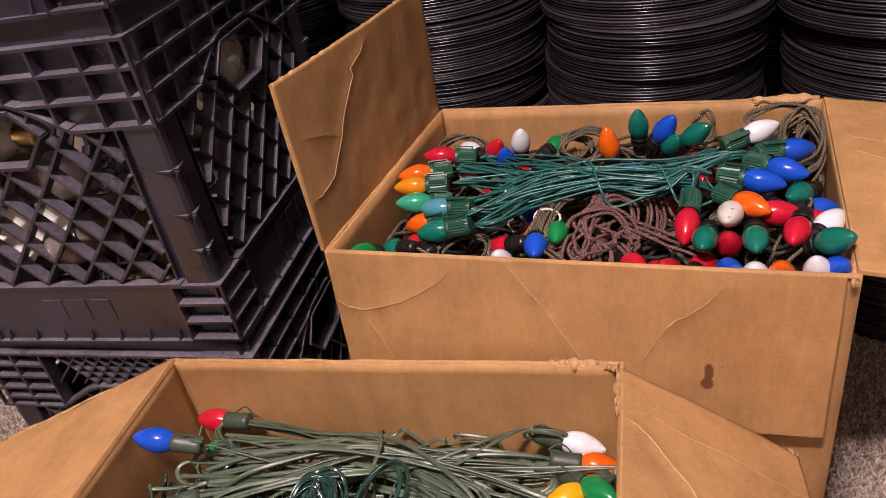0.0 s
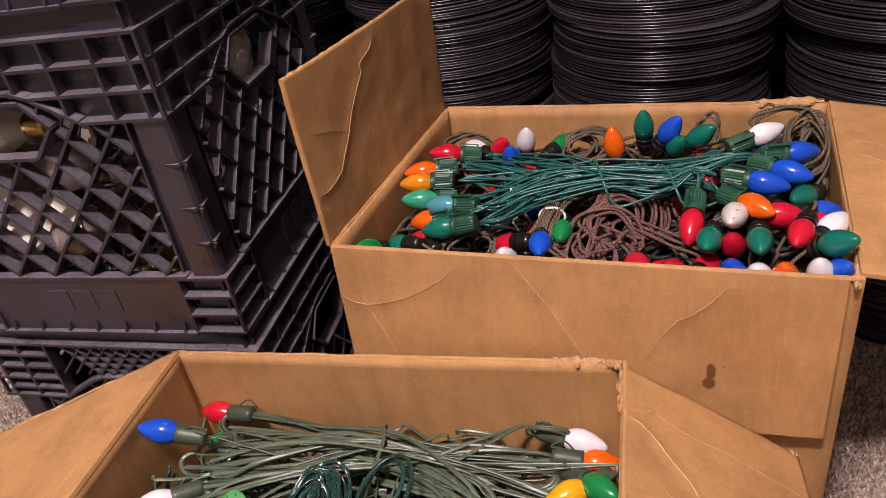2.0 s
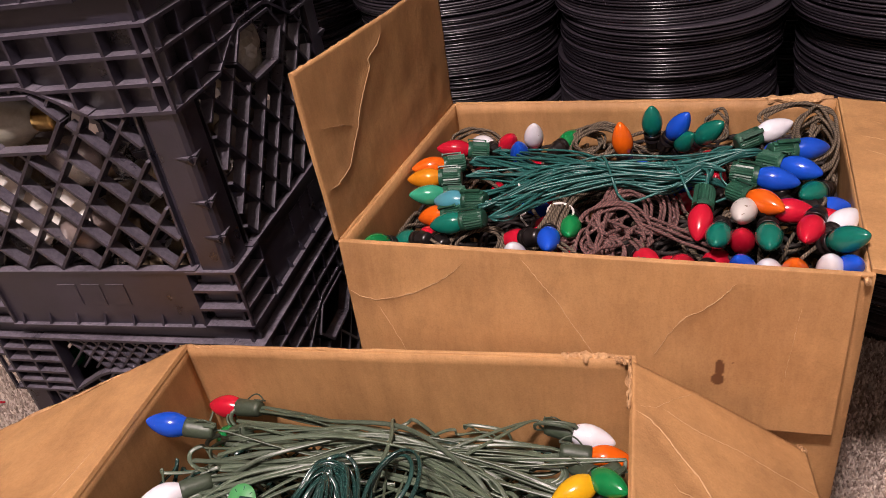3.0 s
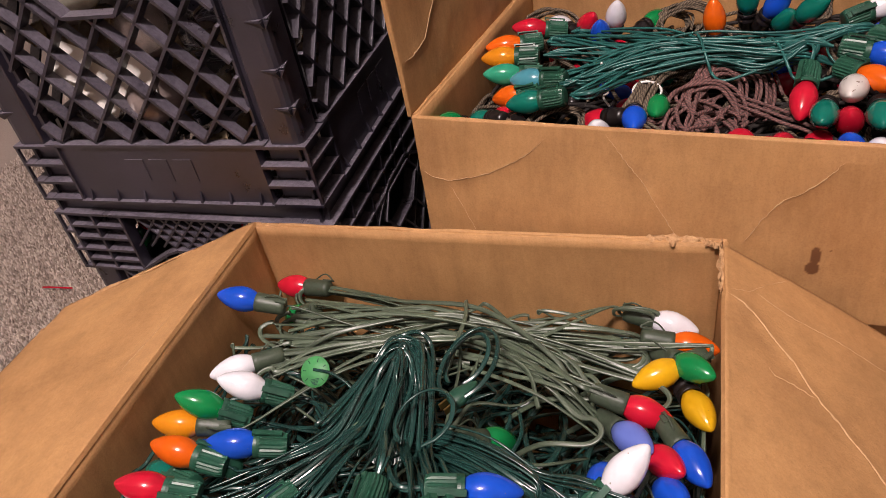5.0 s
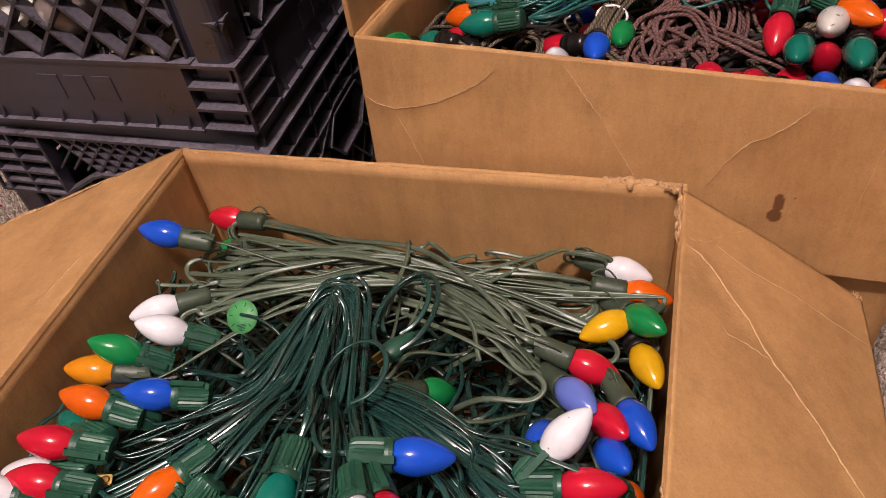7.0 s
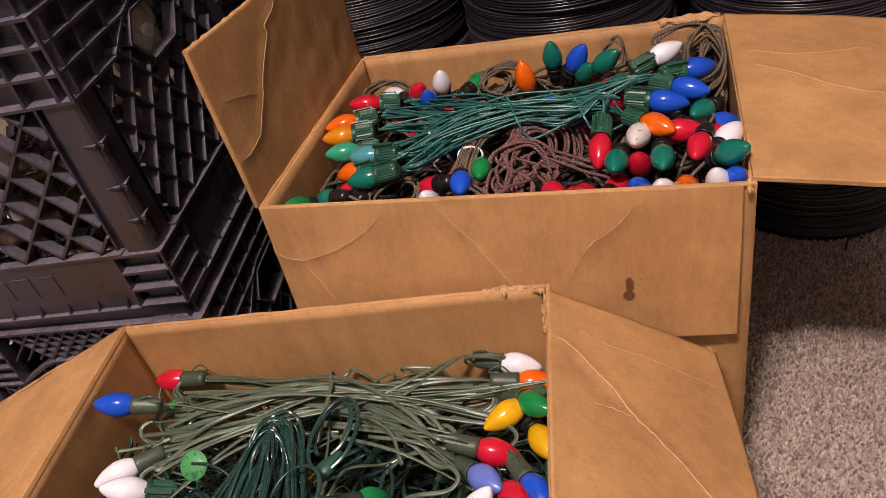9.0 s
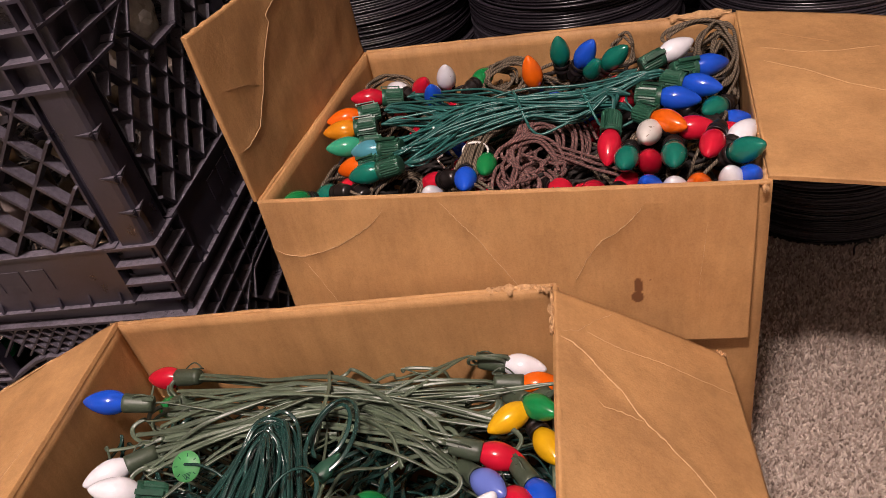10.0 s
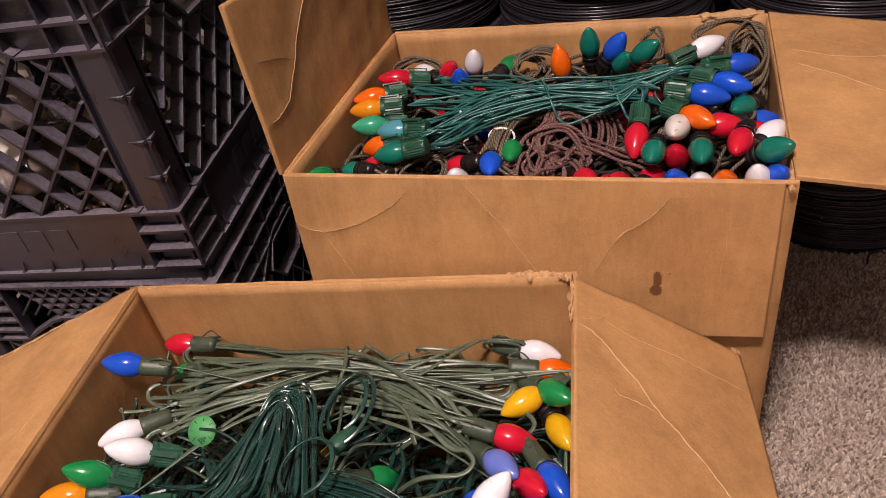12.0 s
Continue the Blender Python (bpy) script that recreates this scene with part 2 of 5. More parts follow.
# ---- mesh building ----
class Shape:
    def __init__(self):
        self.v, self.f, self.uv, self.smooth = [], [], {}, []

    def add(self, verts, faces, smooth=False, uvs=None):
        k = len(self.v)
        self.v += [tuple(p) for p in verts]
        for i, q in enumerate(faces):
            if uvs:
                self.uv[len(self.f)] = uvs[i]
            self.f.append(tuple(j + k for j in q))
            self.smooth.append(smooth)
        return self

    def box(self, m, sx, sy, sz, bevel=0.0):
        """A box centred on m's origin; with a bevel its long edges are cut."""
        c = [(-1, -1), (1, -1), (1, 1), (-1, 1)]
        hx, hy, hz = sx / 2, sy / 2, sz / 2
        if bevel:
            b = min(bevel, 0.45 * min(sx, sy))
            ring = [(-hx + b, -hy), (hx - b, -hy), (hx, -hy + b), (hx, hy - b), (hx - b, hy), (-hx + b, hy), (-hx, hy - b), (-hx, -hy + b)]
        else:
            ring = [(x * hx, y * hy) for x, y in c]
        n = len(ring)
        vs = [m @ Vector((x, y, -hz)) for x, y in ring] + [m @ Vector((x, y, hz)) for x, y in ring]
        fs = [tuple(range(n - 1, -1, -1)), tuple(range(n, 2 * n))] + [(i, (i + 1) % n, n + (i + 1) % n, n + i) for i in range(n)]
        return self.add(vs, fs)

    def bar(self, a, b, wide, deep, normal):
        """A straight bar from a to b, `wide` across and `deep` along the normal."""
        a, b, nn = Vector(a), Vector(b), Vector(normal).normalized()
        x = (b - a).normalized()
        y = nn.cross(x).normalized()
        m = Matrix((x, y, nn)).transposed().to_4x4()
        m.translation = (a + b) / 2
        return self.box(m, (b - a).length, wide, deep)

    def lathe(self, m, profile, seg=20, ripple=None, smooth=True):
        """profile: (radius, height) from one end to the other, round m's z axis."""
        vs, fs = [], []
        for k, (r, h) in enumerate(profile):
            for i in range(seg):
                a = 2 * math.pi * i / seg
                q = r * (ripple(a, k) if ripple else 1)
                vs.append(m @ Vector((q * math.cos(a), q * math.sin(a), h)))
        for k in range(len(profile) - 1):
            for i in range(seg):
                j = (i + 1) % seg
                fs.append((k * seg + i, k * seg + j, (k + 1) * seg + j, (k + 1) * seg + i))
        if profile[0][0] > 1e-4:
            fs.append(tuple(range(seg - 1, -1, -1)))
        if profile[-1][0] > 1e-4:
            fs.append(tuple((len(profile) - 1) * seg + i for i in range(seg)))
        return self.add(vs, fs, smooth)

    def tube(self, pts, r, seg=6, twin=False):
        """A cord along pts; twin: two cores side by side. Its UVs hold metres along it and turns round it."""
        pts = [Vector(p) for p in pts]
        if len(pts) < 2:
            return self
        vs, fs, uvs, run = [], [], [], 0.0
        t0 = (pts[1] - pts[0]).normalized()
        side = t0.cross(Vector((0.13, 0.21, 0.97))).normalized()
        runs = []
        if twin:   # two round cores grown together, with a groove between them
            seg = 10
            ring = [(sx * (0.92 + math.cos(a)) * r, math.sin(a) * r) for sx, angs in ((1, (-126, -63, 0, 63, 126)), (-1, (126, 63, 0, -63, -126))) for a in [math.radians(q) for q in angs]]
            turn = 5.0 * noise.noise(pts[0] * 40)
        else:
            ring = [(math.cos(2 * math.pi * k / seg) * r, math.sin(2 * math.pi * k / seg) * r) for k in range(seg)]
        for i, p in enumerate(pts):
            t = (pts[min(i + 1, len(pts) - 1)] - pts[max(i - 1, 0)]).normalized()
            side = (side - t * side.dot(t)).normalized()
            up = t.cross(side)
            if i:
                run += (p - pts[i - 1]).length
            runs.append(run)
            c, q = (math.cos(0.7 * math.sin(turn + run * 22)), math.sin(0.7 * math.sin(turn + run * 22))) if twin else (1.0, 0.0)
            for x, y in ring:
                vs.append(p + side * (x * c - y * q) + up * (x * q + y * c))
        for i in range(len(pts) - 1):
            for k in range(seg):
                j = (k + 1) % seg
                fs.append((i * seg + k, i * seg + j, (i + 1) * seg + j, (i + 1) * seg + k))
                uvs.append(((runs[i], k / seg), (runs[i], (k + 1) / seg), (runs[i + 1], (k + 1) / seg), (runs[i + 1], k / seg)))
        return self.add(vs, fs, True, uvs)

    def mesh(self, name, material):
        me = bpy.data.meshes.new(name)
        me.from_pydata(self.v, [], self.f)
        me.polygons.foreach_set("use_smooth", self.smooth)
        if self.uv:
            lay = me.uv_layers.new(name="UVMap")
            flat = []
            for i, q in enumerate(self.f):
                for c in self.uv.get(i, [(0, 0)] * len(q)):
                    flat += c
            lay.data.foreach_set("uv", flat)
        me.materials.append(material)
        return me


def part(name, shape, material, parent, label="", category=""):
    me = shape if isinstance(shape, bpy.types.Mesh) else shape.mesh(name, material)
    ob = new(name, me)
    ob.parent = parent
    return tagged(ob, label, category)


def thing(name, label, category, at=(0, 0, 0), group="", kind=""):
    ob = new(name)
    ob.location = at
    ob.empty_display_size = 0.05
    return tagged(ob, label, category, group, kind)


def near_line(px, py, line):
    best = 9.0
    for (ax, ay), (bx, by) in zip(line[:-1], line[1:]):
        dx, dy = bx - ax, by - ay
        s = max(0, min(1, ((px - ax) * dx + (py - ay) * dy) / (dx * dx + dy * dy + 1e-12)))
        best = min(best, math.hypot(px - ax - s * dx, py - ay - s * dy))
    return best


def sheet(a, b, c, d, thick, nu, nv, creases=(), bend=0.0, wobble=0.0015, seed=0.0, wet=None, ragged=0.0012, bow=0.0, arc=0.0):
    """A sheet of corrugated board with the corners a, b (the fold), c, d: creased, bowed by `bend` and a little uneven at its edges.
    Creases are lines in metres from a, along the fold and away from it. Returns the mesh, and where a point of the sheet lies."""
    a, b, c, d = (Vector(p) for p in (a, b, c, d))
    lu, lv = ((b - a).length + (c - d).length) / 2, ((d - a).length + (c - b).length) / 2
    nrm = (b - a).cross(d - a).normalized()
    me = bpy.data.meshes.new("sheet")
    front, we = [], []

    def place(s, t):
        u, v = s / lu, t / lv
        p = (a * (1 - u) + b * u) * (1 - v) + (d * (1 - u) + c * u) * v
        dent = 0.0
        for line, wide in creases:
            q = near_line(s, t, line)
            if q < 0.03:
                dent += min(0.0010, 0.9 * wide) * math.exp(-(q / 0.006) ** 2)
        hgt = wobble * 2 * noise.noise((s * 7, t * 7, seed)) + wobble * 0.6 * noise.noise((s * 28, t * 28, seed + 3))
        su, sv = max(0.0, math.sin(math.pi * u)), max(0.0, math.sin(math.pi * v))
        p = p + nrm * (hgt * min(1, v * 12) + dent + bend * su * v + bow * su ** 0.7 * sv ** 0.5 + arc * sv)
        if ragged and v > 0.999:
            p += (d - a).normalized() * ragged * noise.noise((s * 130, 2.0, seed))
        return p

    for j in range(nv + 1):
        for i in range(nu + 1):
            s, t = lu * i / nu, lv * j / nv
            front.append(place(s, t))
            k = 0.0
            if wet:
                for ox, oy, rx, ry in ((-0.0004, -0.006, 0.0040, 0.009), (0.0006, 0.007, 0.0056, 0.0062), (-0.0115, -0.013, 0.0012, 0.0012)):
                    q = ((s - wet[0] - ox) / rx) ** 2 + ((t - wet[1] - oy) / ry) ** 2
                    if q < 1.15:
                        k = max(k, min(1.0, (1.15 - q) * 6))
            we.append(k)
    n = len(front)
    w = nu + 1
    back = [p - nrm * thick for p in front]
    fs = []
    for j in range(nv):
        for i in range(nu):
            q = (j * w + i, j * w + i + 1, (j + 1) * w + i + 1, (j + 1) * w + i)
            fs += [q, tuple(n + x for x in reversed(q))]
    for i in range(nu):
        fs += [(i + 1, i, n + i, n + i + 1), (nv * w + i, nv * w + i + 1, n + nv * w + i + 1, n + nv * w + i)]
    for j in range(nv):
        fs += [(j * w, (j + 1) * w, n + (j + 1) * w, n + j * w), ((j + 1) * w + nu, j * w + nu, n + j * w + nu, n + (j + 1) * w + nu)]
    me.from_pydata(front + back, [], fs)
    me.attributes.new("wet", "FLOAT", "POINT").data.foreach_set("value", we + [0.0] * n)
    nq = nu * nv * 2
    me.polygons.foreach_set("use_smooth", [i < nq for i in range(len(fs))])
    me.materials.append(CARD)
    return me, place, nrm


def flap(parent, name, label, creases, *corners, fine=(90, 60), thick=0.004, **how):
    """A flap of the box, with its worn creases as thin split ridges of the paper."""
    me, place, nrm = sheet(*corners, thick, *fine, creases, **how)
    f = part(name, me, CARD, parent, label)
    for n, (line, wide) in enumerate(creases):
        s = Shape()
        pts = [p for p in spline2(line)]
        vs = []
        for i, (x, y) in enumerate(pts):
            ex = (pts[min(i + 1, len(pts) - 1)][0] - pts[max(i - 1, 0)][0], pts[min(i + 1, len(pts) - 1)][1] - pts[max(i - 1, 0)][1])
            ln = math.hypot(*ex) or 1
            px, py = -ex[1] / ln, ex[0] / ln
            off = 0.0011 * noise.noise((i * 0.55, n * 3.1, 2.0))
            ends = min(1.0, i / 4, (len(pts) - 1 - i) / 4)
            w = 0.75 * wide * ends * max(0.06, 0.35 + 0.9 * noise.noise((i * 0.33, n * 5.3, 7.0)))
            for q, lift in ((-w, 0.0001), (0.0, min(0.0007, 0.7 * wide) * ends + 0.0002), (w, 0.0001)):
                vs.append(place(x + px * (q + off), y + py * (q + off)) + nrm * lift)
        fs = [(3 * i + k, 3 * i + k + 1, 3 * i + k + 4, 3 * i + k + 3) for i in range(len(pts) - 1) for k in range(2)]
        s.add(vs, fs, True)
        part("crease", s, SPLIT if wide > 0.00045 else CARD, f, "pale split crease")
    return f


def spline2(line, step=0.0022):
    out = []
    for (ax, ay), (bx, by) in zip(line[:-1], line[1:]):
        k = max(2, int(math.hypot(bx - ax, by - ay) / step))
        out += [(ax + (bx - ax) * i / k, ay + (by - ay) * i / k) for i in range(k)]
    return out + [line[-1]]


# ---- the room ----
def slab(name, lo, hi, material, label, category):
    s = Shape()
    c = [(a + b) / 2 for a, b in zip(lo, hi)]
    s.box(Matrix.Translation(c), *[b - a for a, b in zip(lo, hi)])
    return tagged(new(name, s.mesh(name, material)), label, category, kind="structure")


floor = slab("floor", (-2.2, -2.4, -0.06), (2.2, 1.75, 0.0), SHADEDCARPET, "speckled grey-beige carpet with a short pile", "carpet")
slab("wall_north", (-2.2, 1.75, -0.06), (2.2, 1.87, 2.46), WALLPAINT, "plain painted wall behind the disc stacks", "wall")
slab("wall_south", (-2.2, -2.52, -0.06), (2.2, -2.4, 2.46), WALLPAINT, "plain painted wall", "wall")
slab("wall_west", (-2.32, -2.52, -0.06), (-2.2, 1.87, 2.46), WALLPAINT, "plain painted wall", "wall")
slab("wall_east", (2.2, -2.52, -0.06), (2.32, 1.87, 2.46), WALLPAINT, "plain painted wall", "wall")
slab("ceiling", (-2.32, -2.52, 2.46), (2.32, 1.87, 2.56), CEILPAINT, "plain off-white painted ceiling", "ceiling")


# ---- cardboard boxes ----
def torn(parent, a, b, wide, seed, lift=0.004):
    """A crumpled torn strip of board along the edge from a to b."""
    a, b = Vector(a), Vector(b)
    s = Shape()
    x = (b - a).normalized()
    y = Vector((0, 0, 1)).cross(x).normalized()
    nu, nv = 54, 8
    vs = []
    for i in range(nu + 1):
        for j in range(nv + 1):
            u, v = i / nu, j / nv - 0.5
            env = (0.25 + 0.75 * math.sin(math.pi * min(1, max(0, u))) ** 0.6) * (0.75 + 0.7 * noise.noise((u * 7, seed, 3.0)))
            p = a.lerp(b, u) + y * (v * wide * env)
            q = noise.noise((u * 7, v * 5, seed)), noise.noise((u * 11, v * 8, seed + 5)), noise.noise((u * 9, v * 26, seed + 9))
            p += Vector((0, 0, lift * env * (0.8 - 2.2 * abs(v)) + 0.0022 * q[0] + 0.0007 * q[2])) + y * 0.0022 * q[1]
            vs.append(p)
    fs = [(i * (nv + 1) + j, (i + 1) * (nv + 1) + j, (i + 1) * (nv + 1) + j + 1, i * (nv + 1) + j + 1) for i in range(nu) for j in range(nv)]
    low = [p - Vector((0, 0, 0.0018)) for p in vs]
    n = len(vs)
    s.add(vs + low, fs + [tuple(n + k for k in reversed(f)) for f in fs], True)
    return part("torn_edge", s, TORN, parent, "frayed torn board edge")


def walls(parent, fl, fr, br, bl, top, thick=0.004, seed=0.0, bulge=(0.003, 0.003, 0.003, 0.003), front_creases=(), front_thick=None, lifts=(0, 0, 0, 0)):
    """The four sides and the bottom of an open box, from its corners seen from above."""
    names = ("front_panel", "side_panel", "back_panel", "side_panel")
    cs = [Vector((*p, 0)) for p in (fl, fr, br, bl)]
    for k in range(4):
        p, q = cs[k], cs[(k + 1) % 4]
        up, uq = Vector((0, 0, top + lifts[k])), Vector((0, 0, top + lifts[(k + 1) % 4]))
        x = (q - p).normalized() * (thick + 0.0005 if k % 2 else 0)
        # the face that looks outward
        me, _, _ = sheet(q - x + uq, p + x + up, p + x, q - x, front_thick if front_thick and k == 0 else thick, 40, 30, front_creases if k == 0 else (), 0.0, 0.0012, seed + k, None, 0.0, bulge[k])
        part(names[k], me, CARD, parent)
    s = Shape()
    i = [c + Vector((0, 0, 0.003)) for c in cs]
    mid = sum(i, Vector()) / 4
    i = [c.lerp(mid, 0.02) for c in i]
    s.add(i + [c + Vector((0, 0, 0.004)) for c in i], [(3, 2, 1, 0), (4, 5, 6, 7), (0, 1, 5, 4), (1, 2, 6, 5), (2, 3, 7, 6), (3, 0, 4, 7)])
    part("bottom", s, CARD, parent)


def ridge(parent, a, b, seed, r=0.0023):
    """The rounded, slightly crushed fold along the top of a side."""
    s = Shape()
    pts = []
    for i in range(31):
        p = Vector(a).lerp(Vector(b), i / 30)
        p += Vector((0, 0, 0.0012 * noise.noise((i * 0.45, seed, 1.0)) - 0.0005))
        pts.append(p)
    s.tube(pts, r, 8)
    return part("fold", s, CARD, parent)


BT = 0.44
box_b = thing("cardboard_box", "open brown cardboard box full of old light strings", "cardboard box", (0.14, 0.73, 0))
box_b.location = (0, 0, 0)
BFL, BFR, BBR, BBL = (-0.100, 0.570), (0.373, 0.570), (0.373, 0.899), (-0.083, 0.897)
BL = 0.007   # the far right corner stands a little higher
walls(box_b, BFL, BFR, BBR, BBL, BT, seed=1.0, lifts=(0, 0, BL, 0.002))
flap(box_b, "front_flap", "hanging flap with creases and a damp stain",
     [([(0.458, 0.053), (0.445, 0.061), (0.428, 0.063), (0.406, 0.058), (0.386, 0.051), (0.360, 0.037), (0.345, 0.027), (0.330, 0.012)], 0.0009),
      ([(0.276, 0.004), (0.255, 0.033), (0.243, 0.049), (0.233, 0.067), (0.211, 0.104)], 0.0008),
      ([(0.090, 0.013), (0.103, 0.032), (0.116, 0.045), (0.130, 0.054), (0.144, 0.073), (0.158, 0.101)], 0.0009),
      ([(0.039, 0.034), (0.042, 0.067), (0.045, 0.105), (0.045, 0.132)], 0.0005),
      ([(0.429, 0.068), (0.416, 0.095), (0.405, 0.123)], 0.0006)],
     (0.362, 0.566, 0.442), (-0.1, 0.566, 0.442), (-0.094, 0.546, 0.264), (0.361, 0.556, 0.270), bend=0.004, wobble=0.0014, seed=3.0, wet=(0.100, 0.113), fine=(300, 130))
flap(box_b, "side_flap", "flap standing upright",
     [([(0.160, 0.156), (0.150, 0.148), (0.125, 0.140), (0.127, 0.132), (0.097, 0.104), (0.078, 0.082), (0.050, 0.056), (0.022, 0.050), (0.008, 0.052)], 0.0010), ([(0.02, 0.11), (0.057, 0.098), (0.078, 0.086)], 0.0005)],
     (-0.102, 0.570, 0.440), (-0.084, 0.897, 0.442), (-0.081, 0.889, 0.606), (-0.105, 0.566, 0.616), bend=0.004, wobble=0.0016, seed=5.0)
flap(box_b, "side_flap", "flap folded out to the side",
     [([(0.087, 0.014), (0.095, 0.057), (0.090, 0.094), (0.075, 0.132)], 0.0005), ([(0.117, 0.016), (0.135, 0.056), (0.160, 0.087), (0.171, 0.112), (0.18, 0.16)], 0.0006), ([(0.05, 0.03), (0.07, 0.09)], 0.0004)],
     (0.370, 0.896, 0.4435 + BL), (0.370, 0.574, 0.4435), (0.560, 0.566, 0.425), (0.556, 0.872, 0.434), bend=0.004, wobble=0.0016, seed=7.0)
ridge(box_b, (-0.08, 0.897, BT + 0.002), (0.365, 0.899, BT + BL), 2.0)
ridge(box_b, (-0.101, 0.572, BT), (-0.0835, 0.896, BT), 4.0)
ridge(box_b, (-0.1, 0.569, BT + 0.001), (0.37, 0.569, BT + 0.001), 4.5)
torn(box_b, (0.285, 0.899, BT + 0.007), (0.366, 0.898, BT + 0.010), 0.016, 3.3, 0.007)
torn(box_b, (0.366, 0.560, BT - 0.002), (0.371, 0.60, BT), 0.009, 4.7, 0.004)

# the nearer box, turned a few degrees
AT = 0.362
box_a = thing("cardboard_box", "open brown cardboard box full of tangled green light strings", "cardboard box")
ABL, ABR = (-0.252, 0.476), (0.1925, 0.520)
AFL, AFR = (-0.2215, 0.130), (0.2315, 0.164)
AU = 0.015   # how much higher the box stands along its right side
walls(box_a, AFL, AFR, ABR, ABL, AT, seed=11.0, bulge=(0.003, 0.011, 0.003, 0.003), lifts=(0, 0.010, 0.010, 0),
      front_creases=[([(0.10, 0.05), (0.16, 0.13), (0.20, 0.2)], 0.0016)], front_thick=0.0022)
flap(box_a, "front_flap", "creased flap hanging down the front",
     [([(0.453, 0.068), (0.448, 0.086), (0.436, 0.106), (0.420, 0.125), (0.412, 0.142), (0.398, 0.165)], 0.0011), ([(0.424, 0.112), (0.402, 0.146)], 0.0006), ([(0.447, 0.066), (0.42, 0.067), (0.393, 0.064), (0.361, 0.059), (0.338, 0.053)], 0.0005),
      ([(0.402, 0.008), (0.390, 0.025)], 0.0005), ([(0.204, 0.030), (0.178, 0.002)], 0.0005), ([(0.303, 0.004), (0.304, 0.012)], 0.0003), ([(0.06, 0.02), (0.075, 0.05)], 0.0005)],
     (AFR[0], AFR[1] - 0.0022, AT + 0.010), (AFL[0], AFL[1] - 0.0022, AT), (AFL[0] - 0.018, AFL[1] - 0.050, AT - 0.17), (AFR[0] + 0.006, AFR[1] - 0.048, AT - 0.17), bend=0.003, wobble=0.0014, seed=19.0, thick=0.002)
flap(box_a, "side_flap", "flap folded out and drooping",
     [([(0.12, 0.17), (0.10, 0.19), (0.11, 0.205)], 0.0005), ([(0.150, 0.030), (0.167, 0.028), (0.188, 0.026), (0.214, 0.022)], 0.0006)],
     (-0.2185, 0.130, AT + 0.003), (-0.2490, 0.476, AT + 0.003), (-0.452, 0.375, 0.300), (-0.43, 0.06, 0.285), bend=0.006, wobble=0.0016, seed=13.0)
flap(box_a, "side_flap", "creased flap folded out and drooping",
     [([(0.0565, 0.002), (0.0582, 0.0142), (0.0674, 0.0286), (0.083, 0.0447), (0.0948, 0.0607), (0.1128, 0.0727), (0.122, 0.0815), (0.1295, 0.0947), (0.1395, 0.1049), (0.1512, 0.1193), (0.172, 0.139), (0.198, 0.165)], 0.0019),
      ([(0.1119, 0.0369), (0.1167, 0.0422), (0.1163, 0.0585), (0.1201, 0.077)], 0.0009), ([(0.0494, 0.0046), (0.0428, 0.0222), (0.0227, 0.0414), (0.001, 0.0660)], 0.0005),
      ([(0.0403, 0.030), (0.047, 0.0657), (0.0459, 0.1031), (0.0487, 0.141), (0.0506, 0.187)], 0.0006)],
     (ABR[0] - 0.0010, ABR[1] - 0.011, AT + AU), (AFR[0] - 0.0030, AFR[1], AT + AU), (0.387, 0.194, 0.259), (0.340, 0.535, 0.268), bend=0.002, wobble=0.0010, seed=17.0, arc=0.001)
torn(box_a, (0.331, 0.534, 0.2755), (0.3405, 0.534, 0.2690), 0.006, 8.1, 0.0015)
ridge(box_a, (*ABL, AT), (*ABR, AT + 0.010), 5.0)
ridge(box_a, (AFL[0], AFL[1] - 0.0004, AT - 0.0004), (AFR[0], AFR[1] - 0.0004, AT + 0.0096), 6.0)
ridge(box_a, (-0.2205, 0.132, AT - 0.0006), (-0.2512, 0.475, AT - 0.0006), 7.0, 0.0030)
ridge(box_a, (ABR[0] - 0.001, ABR[1] - 0.004, AT + 0.0105), (AFR[0] - 0.001, AFR[1], AT + 0.0105), 8.0, 0.0032)
torn(box_a, (-0.262, 0.468, AT - 0.002), (-0.446, 0.377, 0.302), 0.004, 2.3, 0.0012)
torn(box_a, (-0.445, 0.373, 0.301), (-0.449, 0.320, 0.297), 0.011, 5.3, 0.004)
torn(box_a, (-0.258, 0.475, AT), (-0.20, 0.481, AT + 0.001), 0.006, 6.3, 0.002)
torn(box_a, (0.128, 0.514, AT + 0.009), (0.172, 0.518, AT + 0.011), 0.012, 7.9, 0.006)
torn(box_a, (0.170, 0.519, AT + 0.010), (0.190, 0.510, AT + 0.012), 0.008, 1.9, 0.004)
torn(box_a, (0.1885, 0.517, AT + 0.0135), (0.195, 0.455, AT + 0.0135), 0.006, 8.3, 0.002)
torn(box_a, (0.2165, 0.268, AT + 0.0135), (0.2235, 0.205, AT + 0.0135), 0.006, 12.7, 0.002)
torn(box_a, (-0.235, 0.135, AT), (-0.15, 0.138, AT), 0.007, 9.1, 0.002)


# ---- stacks of black discs ----
def disc_mesh():
    s = Shape()
    R = 0.1505
    s.lathe(Matrix(), [(0.004, 0.0), (0.05, 0.0), (0.138, 0.0004), (R - 0.001, 0.0002), (R, 0.0012), (R, 0.0022), (R - 0.001, 0.0032), (0.138, 0.003), (0.05, 0.0034), (0.004, 0.0034)], 72)
    return s.mesh("disc", DISC)


